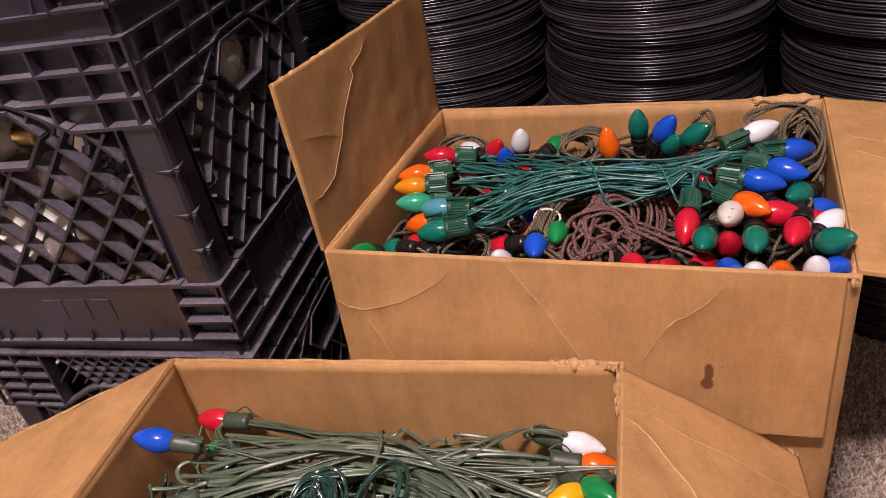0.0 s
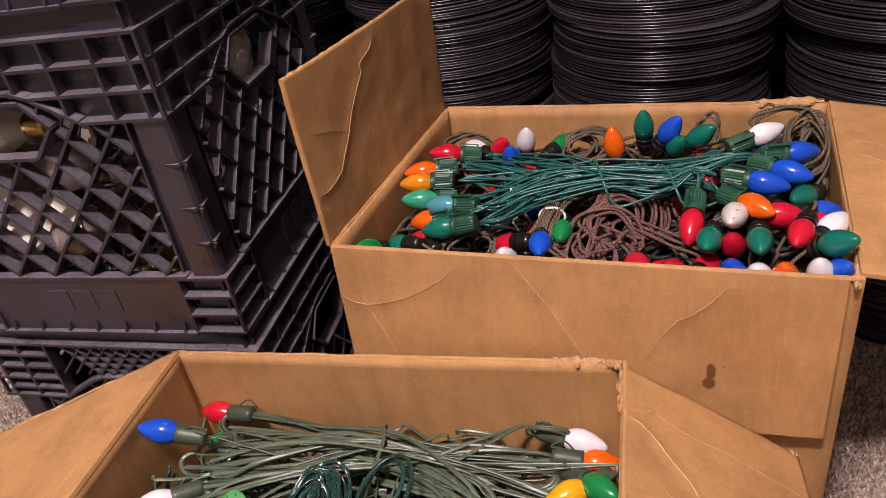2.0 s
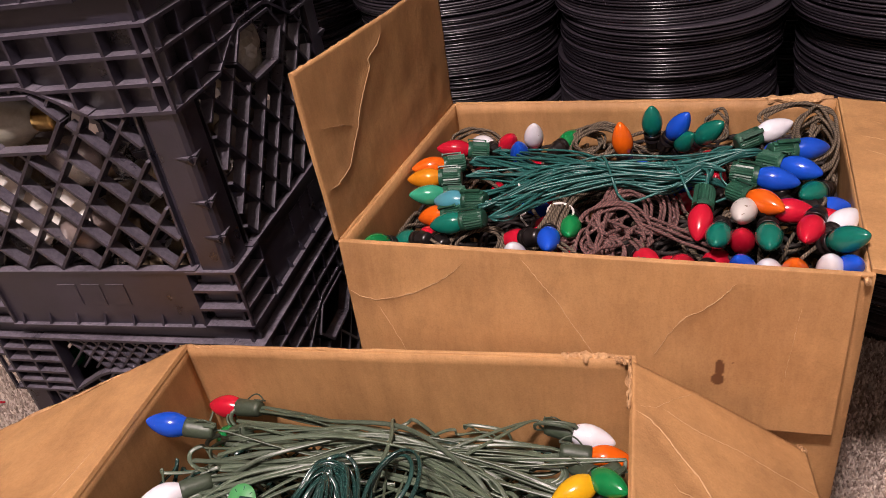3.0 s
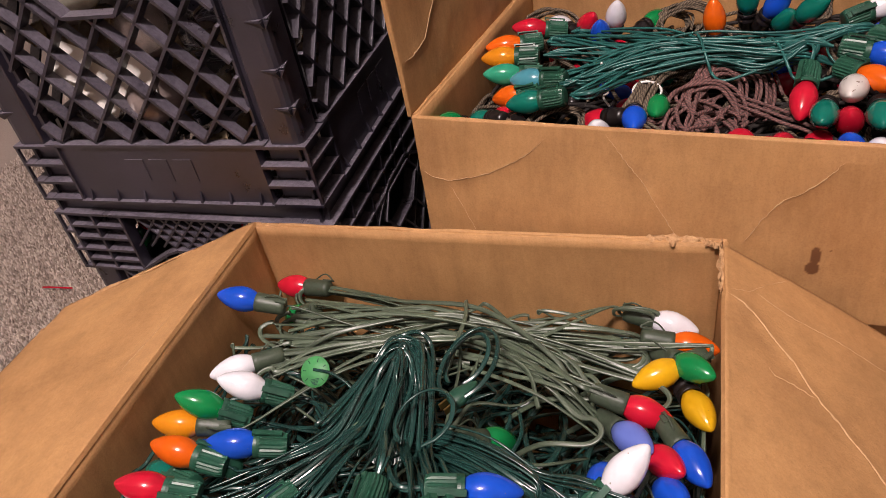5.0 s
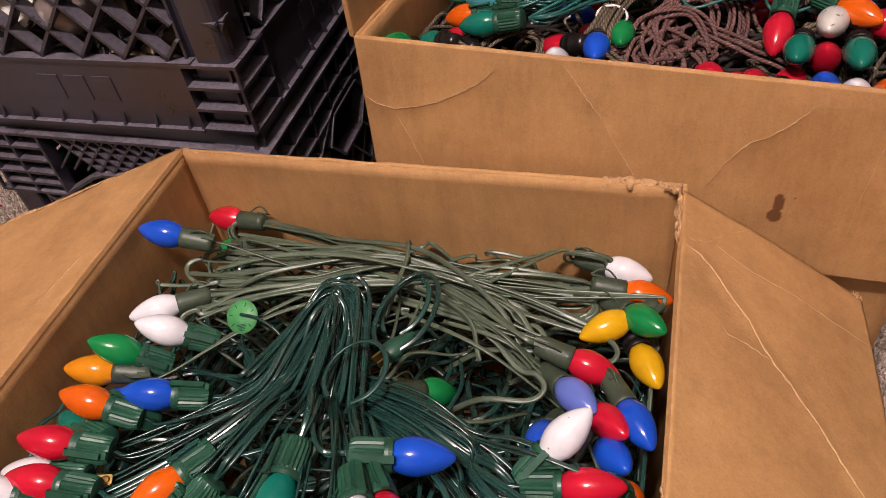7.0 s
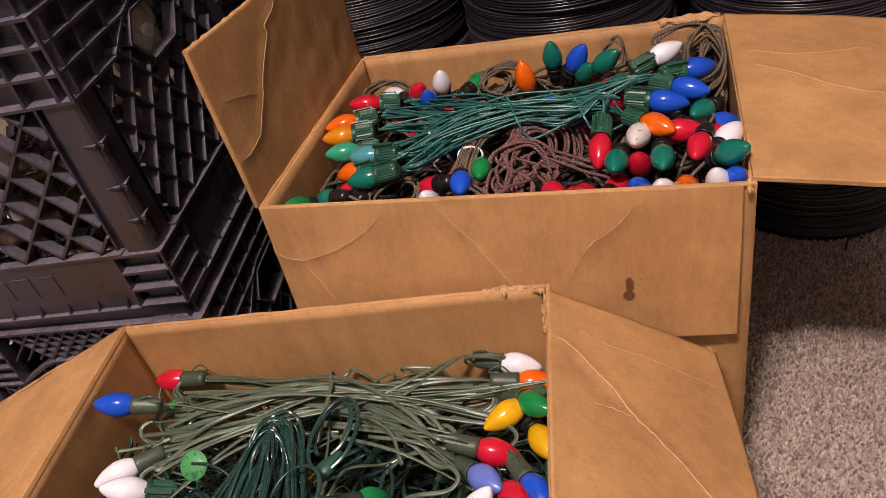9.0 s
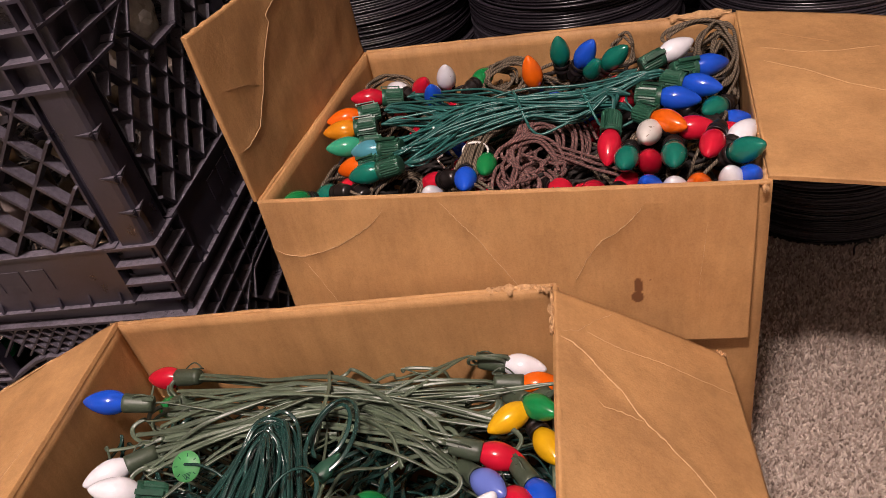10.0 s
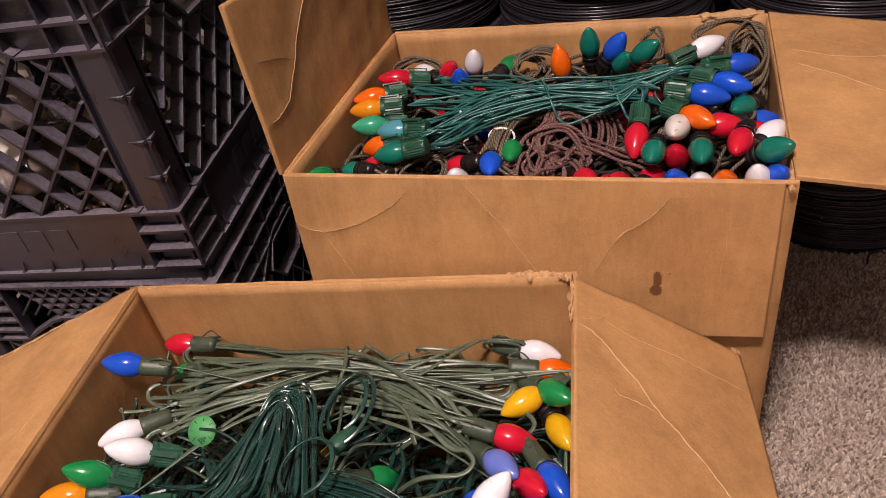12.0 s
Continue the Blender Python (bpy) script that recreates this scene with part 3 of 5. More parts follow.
DISCM = disc_mesh()
rng = random.Random(5)
# the last five stacks are added, to keep the gaps between the others dark
for sx, sy, top in ((-0.140, 1.135, 0.78), (0.170, 1.120, 0.78), (0.545, 1.165, 0.78), (-0.46, 1.17, 0.78), (0.03, 1.475, 0.84), (0.35, 1.475, 0.84), (-0.30, 1.475, 0.84), (0.67, 1.475, 0.84)):
    st = thing("disc_stack", "tall stack of thin glossy black plastic discs standing on the carpet", "disc stack", (sx, sy, 0), "stacks of discs")
    z, ox, oy = 0.0, 0.0, 0.0
    left = 0
    while z < top:
        if left <= 0:
            ox, oy, left = rng.uniform(-0.008, 0.008), rng.uniform(-0.009, 0.006), rng.randint(4, 11)
            if rng.random() < 0.5:
                z += 0.0024
        d = part("disc", DISCM, DISC, st)
        lean = min(1.0, z / 0.5) if sx == 0.545 else 0.0   # this stack leans towards the others
        d.location = (ox - 0.066 * lean + rng.uniform(-0.0012, 0.0012), oy - 0.045 * lean + rng.uniform(-0.0012, 0.0012), z)
        d.rotation_euler = (rng.uniform(-0.003, 0.003), rng.uniform(-0.003, 0.003), rng.uniform(0, 6))
        z += rng.choice((0.0035, 0.0037, 0.0040, 0.0046))
        left -= 1


# ---- milk crates ----
W, H = 0.322, 0.298


def tall(h):
    """Heights on the side of an upper crate, whose foot and band are deeper than the drawing's."""
    return float(np.interp(h, (0.0, 0.0125, 0.030, 0.048, 0.068, 0.2275, 0.2965, 0.31), (0.0, 0.0220, 0.0425, 0.0635, 0.0840, 0.2386, 0.3075, 0.321)))


def arch(s):
    """Lower edge of the ribbed rim: it rises over the hand hole in the middle of a side."""
    t = max(0.0, 1 - abs(s - W / 2) / (W / 2 - 0.075))
    return 0.226 + 0.030 * min(1, t * 1.6)


HOLE = [(-0.052, 0.226), (-0.032, 0.248), (0.032, 0.248), (0.052, 0.226), (0.027, 0.198), (-0.027, 0.198)]


def in_hole(s, h):
    x = abs(s - W / 2)
    return 0.196 < h < 0.250 and x < 0.054 - 0.9 * abs(h - 0.226)


def side_of_crate(parent, m, low=False, squat=False):
    """One side: ribbed rim, hand hole, lattice, solid band and foot. m maps (along, outward, up) to the crate."""
    P = lambda s, o, h: m @ Vector((s, -o, h if squat else tall(h)))
    out = m.to_3x3() @ Vector((0, -1, 0))
    body = Shape()

    def plate(s0, s1, h0, h1, o, t=0.003):
        body.add([P(s, q, h) for q in (o, o - t) for s, h in ((s0, h0), (s1, h0), (s1, h1), (s0, h1))],
                 [(0, 1, 2, 3), (7, 6, 5, 4), (1, 0, 4, 5), (2, 1, 5, 6), (3, 2, 6, 7), (0, 3, 7, 4)])
    # skin behind the ribs, in strips that follow the arch
    n = 16
    for i in range(n):
        if low and 4 <= i < 12:
            continue
        s0, s1 = W * i / n, W * (i + 1) / n
        plate(s0, s1, min(arch(s0), arch(s1)), H, -0.012)
    for h in (0.2965, 0.282, 0.267, 0.252, 0.239, 0.2275) if low else (0.2965, 0.274, 0.251, 0.2275):
        for i in range(24):
            s0, s1 = max(0.0127, W * i / 24), W * (i + 1) / 24
            if h > max(arch(s0), arch(s1)) - 0.003 and not (low and 6 <= i < 18 and h < 0.29):
                body.bar(P(s0, -0.006, h), P(s1, -0.006, h), 0.0028, 0.0125, out)
    for i in range(24):
        s0, s1 = W * i / 24, W * (i + 1) / 24
        if arch((s0 + s1) / 2) > 0.2285:
            body.bar(P(s0, -0.006, arch(s0)), P(s1, -0.006, arch(s1)), 0.0028, 0.0125, out)
    for s in (0.045, 0.088, 0.129, W / 2, W - 0.129, W - 0.088, W - 0.045):
        if low and 0.05 < s < W - 0.05:
            continue
        body.bar(P(s, -0.006, arch(s)), P(s, -0.006, H - 0.002), 0.0026, 0.0118, out)
    # solid band with a ledge, short ticks and raised marks
    plate(0.052, W - 0.052, 0.013, 0.069, -0.003)
    body.bar(P(0.0505, -0.006, 0.012), P(W - 0.0505, -0.006, 0.012), 0.003, 0.0158, out)
    body.bar(P(0.04, -0.005, 0.0695), P(W - 0.04, -0.005, 0.0695), 0.0028, 0.010, out)
    for i in range(7):
        s = 0.064 + (W - 0.128) * i / 6
        a = [P(s - 0.0012, -0.003, 0.0135), P(s + 0.0012, -0.003, 0.0135), P(s + 0.0012, 0.0015, 0.0135), P(s - 0.0012, 0.0015, 0.0135), P(s - 0.0012, -0.003, 0.023), P(s + 0.0012, -0.003, 0.023)]
        body.add(a, [(0, 1, 2, 3), (0, 3, 4), (1, 5, 2), (3, 2, 5, 4), (0, 4, 5, 1)])
    for s0 in (0.0515, W - 0.0515):
        body.bar(P(s0, -0.006, 0.012), P(s0, -0.006, 0.069), 0.0028, 0.012, out)
    panel = part("side_panel", body, CRATE, parent)
    body = Shape()
    plate(0.004, W - 0.004, 0.0, 0.011, -0.009)
    part("foot_rail", body, CRATE, panel)
    # lattice
    lat = Shape()
    step = 0.031

    def clip(p, q):
        """Pieces of the line from p to q inside the opening."""
        runs, cur = [], None
        for i in range(121):
            t = i / 120
            s, h = p[0] + (q[0] - p[0]) * t, p[1] + (q[1] - p[1]) * t
            ok = 0.045 < s < W - 0.045 and 0.070 < h < arch(s) and (low or not in_hole(s, h))
            if ok:
                cur = [(s, h), (s, h)] if cur is None else [cur[0], (s, h)]
            elif cur:
                runs.append(cur)
                cur = None
        if cur:
            runs.append(cur)
        return [r for r in runs if math.hypot(r[1][0] - r[0][0], r[1][1] - r[0][1]) > 0.003]
    for sgn in (1, -1):
        c = -0.6
        while c < 0.6:
            p = (0.0, c) if sgn > 0 else (W, c)
            q = (W, c + 1.15 * W) if sgn > 0 else (0.0, c + 1.15 * W)
            for r in clip(p, q):
                lat.bar(P(r[0][0], -0.008, r[0][1]), P(r[1][0], -0.008, r[1][1]), 0.0027, 0.012, out)
            c += step * 1.5
    if low:   # a fine diamond mesh under the rim in place of ribs
        for i in range(-3, 18):
            for sg in (1, -1):
                s0 = W / 2 + (i - 7) * 0.0150
                e0, e1 = (s0, 0.258), (s0 + sg * 0.034, 0.292)
                if 0.082 < min(e0[0], e1[0]) and max(e0[0], e1[0]) < W - 0.082:
                    lat.bar(P(e0[0], -0.008, e0[1]), P(e1[0], -0.008, e1[1]), 0.0020, 0.009, out)
        for s0 in (0.080, W - 0.080):
            lat.bar(P(s0, -0.006, 0.226), P(s0, -0.006, H - 0.002), 0.0028, 0.012, out)
    for (x0, h0), (x1, h1) in () if low else zip(HOLE, HOLE[1:] + HOLE[:1]):
        lat.bar(P(W / 2 + x0, -0.006, h0), P(W / 2 + x1, -0.006, h1), 0.003, 0.014, out)
    part("lattice", lat, CRATE, panel)
    # raised marks on the band, as plain shapes
    for dx in (-0.027, 0.0, 0.027):
        marks = Shape()
        marks.bar(P(W / 2 + dx - 0.010, -0.0028, 0.043), P(W / 2 + dx + 0.010, -0.0028, 0.043), 0.024, 0.0012, out)
        part("raised_mark", marks, CRATE, panel)


def crate(label, base, angle, low=False, lean=0.0):
    """A milk crate with its near corner (the end of one side) at base."""
    c = thing("milk_crate", label, "milk crate", base, "stack of milk crates")
    c.rotation_euler, c.scale = (0, lean, angle), (CS, CS, CS)
    for k in range(4):
        m = Matrix.Translation((-W / 2, W / 2, 0)) @ pose(0, 0, 0, 0, 0, 90 * k) @ Matrix.Translation((-W / 2, -W / 2, 0))
        side_of_crate(c, m, low and k == 0, low)
        # corner post: two leaves, a rounded edge and three gussets, with fins at the foot
        s = Shape()
        up = (lambda h: h) if low else tall
        Q = lambda a, o, h: m @ Vector((W - a, o, up(h)))
        T = lambda a, o, h: m @ Vector((W - o, a, up(h)))
        small = []
        for F in (Q, T):
            pts = [F(0.008, 0.012, 0.012), F(0.046, 0.012, 0.012), F(0.042, 0.012, 0.228), F(0.008, 0.012, 0.228)]
            d = (F(0, 1, 0) - F(0, 0, 0)) * 0.003
            s.add(pts + [p + d for p in pts], [(0, 1, 2, 3), (7, 6, 5, 4), (1, 0, 4, 5), (2, 1, 5, 6), (3, 2, 6, 7), (0, 3, 7, 4)])
            nrm = F(0, 0, 0) - F(0, 1, 0)
            s.bar(F(0.046, 0.010, 0.068), F(0.044, 0.010, 0.228), 0.0026, 0.006, nrm)
            for h in (0.105, 0.141, 0.184):
                small.append(("gusset", Shape().add([F(0.0045, 0.004, h), F(0.022, 0.004, h), F(0.0045, -0.0005, h), F(0.0045, 0.004, h + 0.0022), F(0.022, 0.004, h + 0.001), F(0.0045, -0.0002, h + 0.0022), F(0.0045, 0.004, h - 0.007)],
                                                    [(0, 1, 2), (3, 5, 4), (2, 1, 4, 5), (0, 2, 6), (2, 1, 6)])))
            for h in (0.0125, 0.030, 0.048, 0.068):
                small.append(("fin", Shape().bar(F(0.0 if F is Q else 0.0129, 0.006, h), F(0.051, 0.006, h), 0.0028, 0.0126, nrm)))
        small.append(("edge_strip", Shape().box(m @ Matrix.Translation((W - 0.0016, 0.0016, up(0.2615))), 0.0030, 0.0030, 0.0705)))
        small.append(("edge_strip", Shape().box(m @ Matrix.Translation((W - 0.0016, 0.0016, up(0.040))), 0.0028, 0.0028, 0.062)))
        # the upright itself, proud of its leaves, with a rounded corner
        e = [(0.037, 0.013), (0.0355, 0.0055), (0.034, 0.004), (0.012, 0.0035), (0.0075, 0.0045), (0.0045, 0.0075), (0.0035, 0.012), (0.004, 0.034), (0.0055, 0.0355), (0.013, 0.037)]
        vs = [m @ Vector((W - a, b, up(h))) for h in (0.069, 0.2275) for a, b in e]
        s.add(vs, [(i, i + 1, 11 + i, 10 + i) for i in range(9)])
        vs = [m @ Vector((W - a, b, up(h))) for h in (0.0, 0.069, 0.2275, 0.297) for a, b in ((0.024, 0.012), (0.012, 0.024))]
        s.add(vs, [(0, 1, 3, 2), (4, 5, 7, 6)])
        post = part("corner_post", s, CRATE, c)
        for nm, sh in small:
            part(nm, sh, CRATE, post)
    f = Shape()
    for i in range(9):
        t = 0.02 + (W - 0.04) * i / 8
        f.box(Matrix.Translation((-t, W / 2, 0.012)), 0.006, W - 0.03, 0.005)
        f.box(Matrix.Translation((-W / 2, t, 0.012)), W - 0.03, 0.006, 0.005)
    part("base", f, CRATE, c)
    return c


CR = (-0.180, 0.506)
CA = math.radians(6)
CS, CZ, CH = 1.095, 0.346, 0.3385   # size against the drawing above, foot of the middle crate, pitch of the stack
LZ = 0.017
crate("dusty black plastic milk crate holding clear bulbs", (CR[0] - 0.003, CR[1], CZ), CA, lean=-0.016)
crate("black plastic milk crate on top of the stack", (CR[0] - 0.0085, CR[1], CZ + CH), CA, lean=-0.016)
low_crate = crate("black plastic milk crate under two others", (*CR, 0.0), CA, True)
low_crate.scale.z = (CZ - 0.001) / (H - 0.001)


# ---- light strings ----
def flame():
    s = Shape()
    s.lathe(Matrix(), [(0.0058, -0.004), (0.0072, 0.0), (0.0098, 0.0045), (0.0113, 0.0090), (0.0119, 0.0135), (0.0117, 0.0175), (0.0107, 0.0225), (0.0090, 0.0275),
                       (0.0069, 0.0318), (0.0048, 0.0351), (0.0030, 0.0373), (0.0015, 0.0386), (0.0, 0.0390)], 28)
    return s


BULBS = {c: flame().mesh("bulb", m) for c, m in PAINTS.items()}


def socket_fluted():
    """Ribbed screw socket with a raised collar and a spring clip along one side."""
    s = Shape()
    s.lathe(Matrix(), [(0.0072, -0.003), (0.0088, 0.0012), (0.0102, 0.0015), (0.0104, -0.0010), (0.0100, -0.0032), (0.0094, -0.0040), (0.0090, -0.0200), (0.0086, -0.0238), (0.0060, -0.0245)], 44,
            lambda a, k: 1.0 + (0.10 if k in (5, 6) and math.cos(22 * a) > 0 else 0.0), False)
    s.box(Matrix.Translation((0, 0.0098, -0.0135)), 0.0052, 0.0016, 0.020)
    s.box(Matrix.Translation((0, 0.0128, -0.0085)), 0.0044, 0.0012, 0.022)
    s.box(Matrix.Translation((0, 0.0112, -0.0190)), 0.0044, 0.0040, 0.0018)
    s.box(Matrix.Translation((0, 0.0122, 0.0020)), 0.0044, 0.0030, 0.0014)
    return s


def socket_smooth():
    s = Shape()
    s.lathe(Matrix(), [(0.0070, -0.003), (0.0084, 0.0010), (0.0090, 0.0006), (0.0088, -0.0030), (0.0084, -0.0120), (0.0080, -0.0225), (0.0072, -0.0258), (0.0050, -0.0265)], 36,
            lambda a, k: 1.0 + (0.012 if k in (3, 4, 5) and math.cos(14 * a) > 0.2 else 0.0))
    s.box(Matrix.Translation((0, 0.0084, -0.0230)), 0.0060, 0.0014, 0.0100)
    pts = [(0, 0.0085 + 0.006 * math.sin(math.pi * i / 8), -0.028 + 0.020 * i / 8) for i in range(9)]
    s.tube(pts, 0.0008, 5)
    return s


def socket_black():
    s = Shape()
    s.lathe(Matrix(), [(0.0072, -0.003), (0.0092, 0.0014), (0.0100, 0.0008), (0.0100, -0.0026), (0.0090, -0.0036), (0.0092, -0.0064), (0.0100, -0.0072), (0.0100, -0.0094), (0.0086, -0.0110),
                       (0.0082, -0.0180), (0.0070, -0.0215), (0.0040, -0.0225)], 28)
    return s


SOCKETS = {"F": socket_fluted().mesh("socket", PINESOCK), "O": socket_smooth().mesh("socket", OLIVESOCK), "K": socket_black().mesh("socket", BAKELITE)}
SOCKET_LABEL = {"F": "ribbed dark green socket", "O": "smooth olive green socket", "K": "black bakelite socket"}
rng = random.Random(11)


class String:
    """One string of lights: a thing with a cord and sockets, each socket with its bulb."""
    def __init__(self, label, socket, cord_mat, group):
        self.ob = thing("light_string", label, "string lights", (0, 0, 0), group)
        self.kind, self.mat, self.ends, self.below = socket, cord_mat, [], Shape()

    def strand(self, pts, r, seg=8, twin=False):
        """One stretch of the cord that can be told apart from the rest."""
        part("cord", Shape().tube(pts, r, seg, twin), self.mat, self.ob)

    def finish(self, label=""):
        """The rest of the cord, lying deep in the heap."""
        if self.below.v:
            tagged(part("buried_cord", self.below, self.mat, self.ob, label), label, kind="stuff")


def light(st, colour, x, y, z, heading, rise):
    """A socket with its bulb, the bulb's foot at x, y, z, pointing to a heading and a rise in degrees."""
    h, r = math.radians(heading), math.radians(rise)
    d = Vector((math.cos(h) * math.cos(r), math.sin(h) * math.cos(r), math.sin(r)))
    m = d.to_track_quat("Z", "Y").to_matrix().to_4x4() @ pose(0, 0, 0, 0, 0, rng.uniform(-60, 60))
    m.translation = (x, y, z)
    so = part("socket", SOCKETS[st.kind], None, st.ob, SOCKET_LABEL[st.kind])
    so.matrix_basis = m
    b = part("bulb", BULBS[colour], None, so, COLOUR_WORDS[colour] + " painted glass bulb")
    b.rotation_euler = (0, 0, rng.uniform(0, 6))
    st.ends.append((Vector((x, y, z)) - d * 0.025, -d))


def spline(ps, n=10):
    """A smooth line through ps."""
    ps = [Vector(p) for p in ps]
    ps = [ps[0] * 2 - ps[1]] + ps + [ps[-1] * 2 - ps[-2]]
    out = []
    for i in range(1, len(ps) - 2):
        a, b, c, d = ps[i - 1:i + 3]
        for k in range(n):
            t = k / n
            out.append(0.5 * ((2 * b) + (c - a) * t + (2 * a - 5 * b + 4 * c - d) * t * t + (3 * b - a - 3 * c + d) * t ** 3))
    out.append(ps[-2])
    return out


def jit(p, r, rz=None):
    return Vector(p) + Vector((rng.uniform(-r, r), rng.uniform(-r, r), rng.uniform(-1, 1) * (r if rz is None else rz)))


def heap_a(x, y):
    return 0.298 + 0.16 * (0.49 - y) + 0.026 * math.exp(-((x - 0.07) ** 2 + (y - 0.2) ** 2) / 0.005)


def heap_b(x, y):
    return 0.405 + 0.035 * (x + 0.1) / 0.47 - 0.025 * math.exp(-((x - 0.09) ** 2 + (y - 0.74) ** 2) / 0.006)


def inside(p, c, margin):
    """Keeps p inside the four sides of a box (corners fl, fr, br, bl)."""
    p = Vector(p)
    for _ in range(2):
        for k in range(4):
            a, b = Vector((*c[k], 0)), Vector((*c[(k + 1) % 4], 0))
            n = Vector((-(b - a).y, (b - a).x, 0)).normalized()
            out = margin - (p - a).dot(n)
            if out > 0:
                p += n * out
    return p


CORN_A, CORN_B = (AFL, AFR, ABR, ABL), (BFL, BFR, BBR, BBL)


def tangle(shape, count, corners, heap, below, spread, r, twin, seg=6, margin=0.012):
    """Loose cords lying any way across the box, under the heap's top."""
    for _ in range(count):
        u, v = rng.random(), rng.random()
        a, b, c, d = (Vector((*q, 0)) for q in corners)
        p = (a.lerp(b, u)).lerp(d.lerp(c, u), v)
        head = rng.uniform(0, 2 * math.pi)
        pts = []
        dz = below + rng.uniform(-spread, spread)
        for k in range(rng.randint(5, 9)):
            q = inside(p, corners, margin)
            pts.append(Vector((q.x, q.y, heap(q.x, q.y) + dz + rng.uniform(-0.005, 0.005))))
            head += rng.uniform(-0.9, 0.9)
            p = q + Vector((math.cos(head), math.sin(head), 0)) * rng.uniform(0.025, 0.055)
        pts[0].z -= 0.018   # the ends dive out of sight
        pts[-1].z -= 0.018
        shape.tube([inside(q, corners, margin * 0.6) for q in spline(pts, 6)], r, seg, twin)


# -- the nearer box --
A_O = String("faded olive green light string with smooth sockets and painted bulbs, bundled", "O", OLIVE, "light strings in the near box")
A_F = String("dark green light string with ribbed sockets, bunched on top", "F", PINE, "light strings in the near box")
A_K = String("short dark cord with one black socket and a yellow bulb", "K", PINE, "light strings in the near box")
light(A_O, "blue", -0.198, 0.390, 0.345, -169, 13)
light(A_O, "red", -0.195, 0.458, 0.303, 179, -6)
light(A_O, "white", 0.140, 0.491, 0.298, -4, -5)
light(A_O, "orange", 0.160, 0.463, 0.303, 8, -10)
light(A_O, "green", 0.169, 0.432, 0.315, -36, 19)
light(A_O, "yellow", 0.169, 0.425, 0.316, -141, -5)
light(A_K, "yellow", 0.1819, 0.4095, 0.302, -59, 8)
light(A_O, "red", 0.1381, 0.3760, 0.319, -3, -14)
light(A_O, "lilac", 0.138, 0.355, 0.314, -40, 21)
light(A_F, "white", 0.1468, 0.2830, 0.346, 52, 32)
light(A_O, "red", 0.1638, 0.3435, 0.309, -43, 28)
light(A_O, "blue", 0.1828, 0.3510, 0.315, -53, 6)
light(A_F, "red", 0.1596, 0.2671, 0.341, 12, 9)
light(A_F, "blue", 0.1868, 0.2622, 0.332, -45, 6)
light(A_F, "orange", 0.1683, 0.2350, 0.342, 0, -25)
light(A_F, "teal", 0.1647, 0.2118, 0.36, -14, -4)
light(A_F, "teal", 0.1766, 0.1892, 0.348, 16, 11)
light(A_F, "red", 0.197, 0.236, 0.320, 26, -62)
light(A_F, "orange", 0.191, 0.287, 0.313, 48, -63)
light(A_F, "blue", 0.0633, 0.2411, 0.372, 19, -9)
light(A_F, "red", 0.0688, 0.2142, 0.372, -45, 6)
light(A_F, "white", 0.0613, 0.2026, 0.383, -55, 14)
light(A_F, "white", 0.0550, 0.1848, 0.382, -88, 20)
light(A_F, "teal", 0.0090, 0.2089, 0.372, -84, -3)
light(A_F, "orange", 0.0903, 0.1935, 0.371, -54, 11)
light(A_F, "red", -0.0070, 0.1954, 0.346, -87, 3)
light(A_F, "green", -0.0311, 0.1792, 0.337, -142, -50)
light(A_F, "red", -0.0527, 0.1834, 0.342, -121, -30)
light(A_F, "white", -0.0755, 0.1784, 0.344, -134, -20)
light(A_F, "orange", -0.0647, 0.1986, 0.353, -119, -0)
light(A_F, "red", -0.1416, 0.1705, 0.346, -168, 8)
light(A_F, "white", -0.1652, 0.1553, 0.346, -160, 19)
light(A_F, "white", -0.163, 0.179, 0.332, -165, 2)
light(A_F, "red", -0.1524, 0.1972, 0.346, -164, 15)
light(A_F, "orange", -0.1544, 0.2323, 0.338, 187, 16)
light(A_F, "blue", -0.1164, 0.2562, 0.336, -158, 13)
light(A_F, "blue", -0.151, 0.244, 0.321, 164, -16)
light(A_F, "green", -0.1684, 0.2808, 0.331, -160, 35)
light(A_O, "amber", -0.1818, 0.2655, 0.326, -161, 11)
light(A_F, "white", -0.1445, 0.3082, 0.331, -158, 31)
light(A_O, "white", -0.1781, 0.3400, 0.321, -136, 7)
light(A_F, "teal", -0.173, 0.219, 0.321, 170, -13)
light(A_F, "blue", 0.002, 0.174, 0.345, -146, -45)
light(A_F, "teal", 0.030, 0.180, 0.348, -133, -48)
light(A_F, "orange", 0.043, 0.179, 0.349, -116, -66)
light(A_F, "blue", 0.063, 0.180, 0.371, -65, 14)
light(A_F, "red", 0.126, 0.224, 0.339, -99, 17)
light(A_O, "green", 0.036, 0.331, 0.298, 49, -42)
light(A_O, "green", -0.185, 0.429, 0.296, 167, -35)
light(A_O, "blue", 0.137, 0.323, 0.305, -96, 34)
light(A_O, "blue", 0.174, 0.322, 0.303, -51, 35)
light(A_O, "blue", -0.068, 0.299, 0.315, 163, -45)


def lead(st, end, via, target, corners, n=8):
    """A cord from the back of a socket through via to a target."""
    p, d = end
    pts = [p, p + d * 0.014 + Vector((0, 0, 0.002))] + [Vector(q) for q in via] + [Vector(target)]
    st.strand([inside(q, corners, 0.008) for q in spline(pts, n)], 0.00092, 10, True)


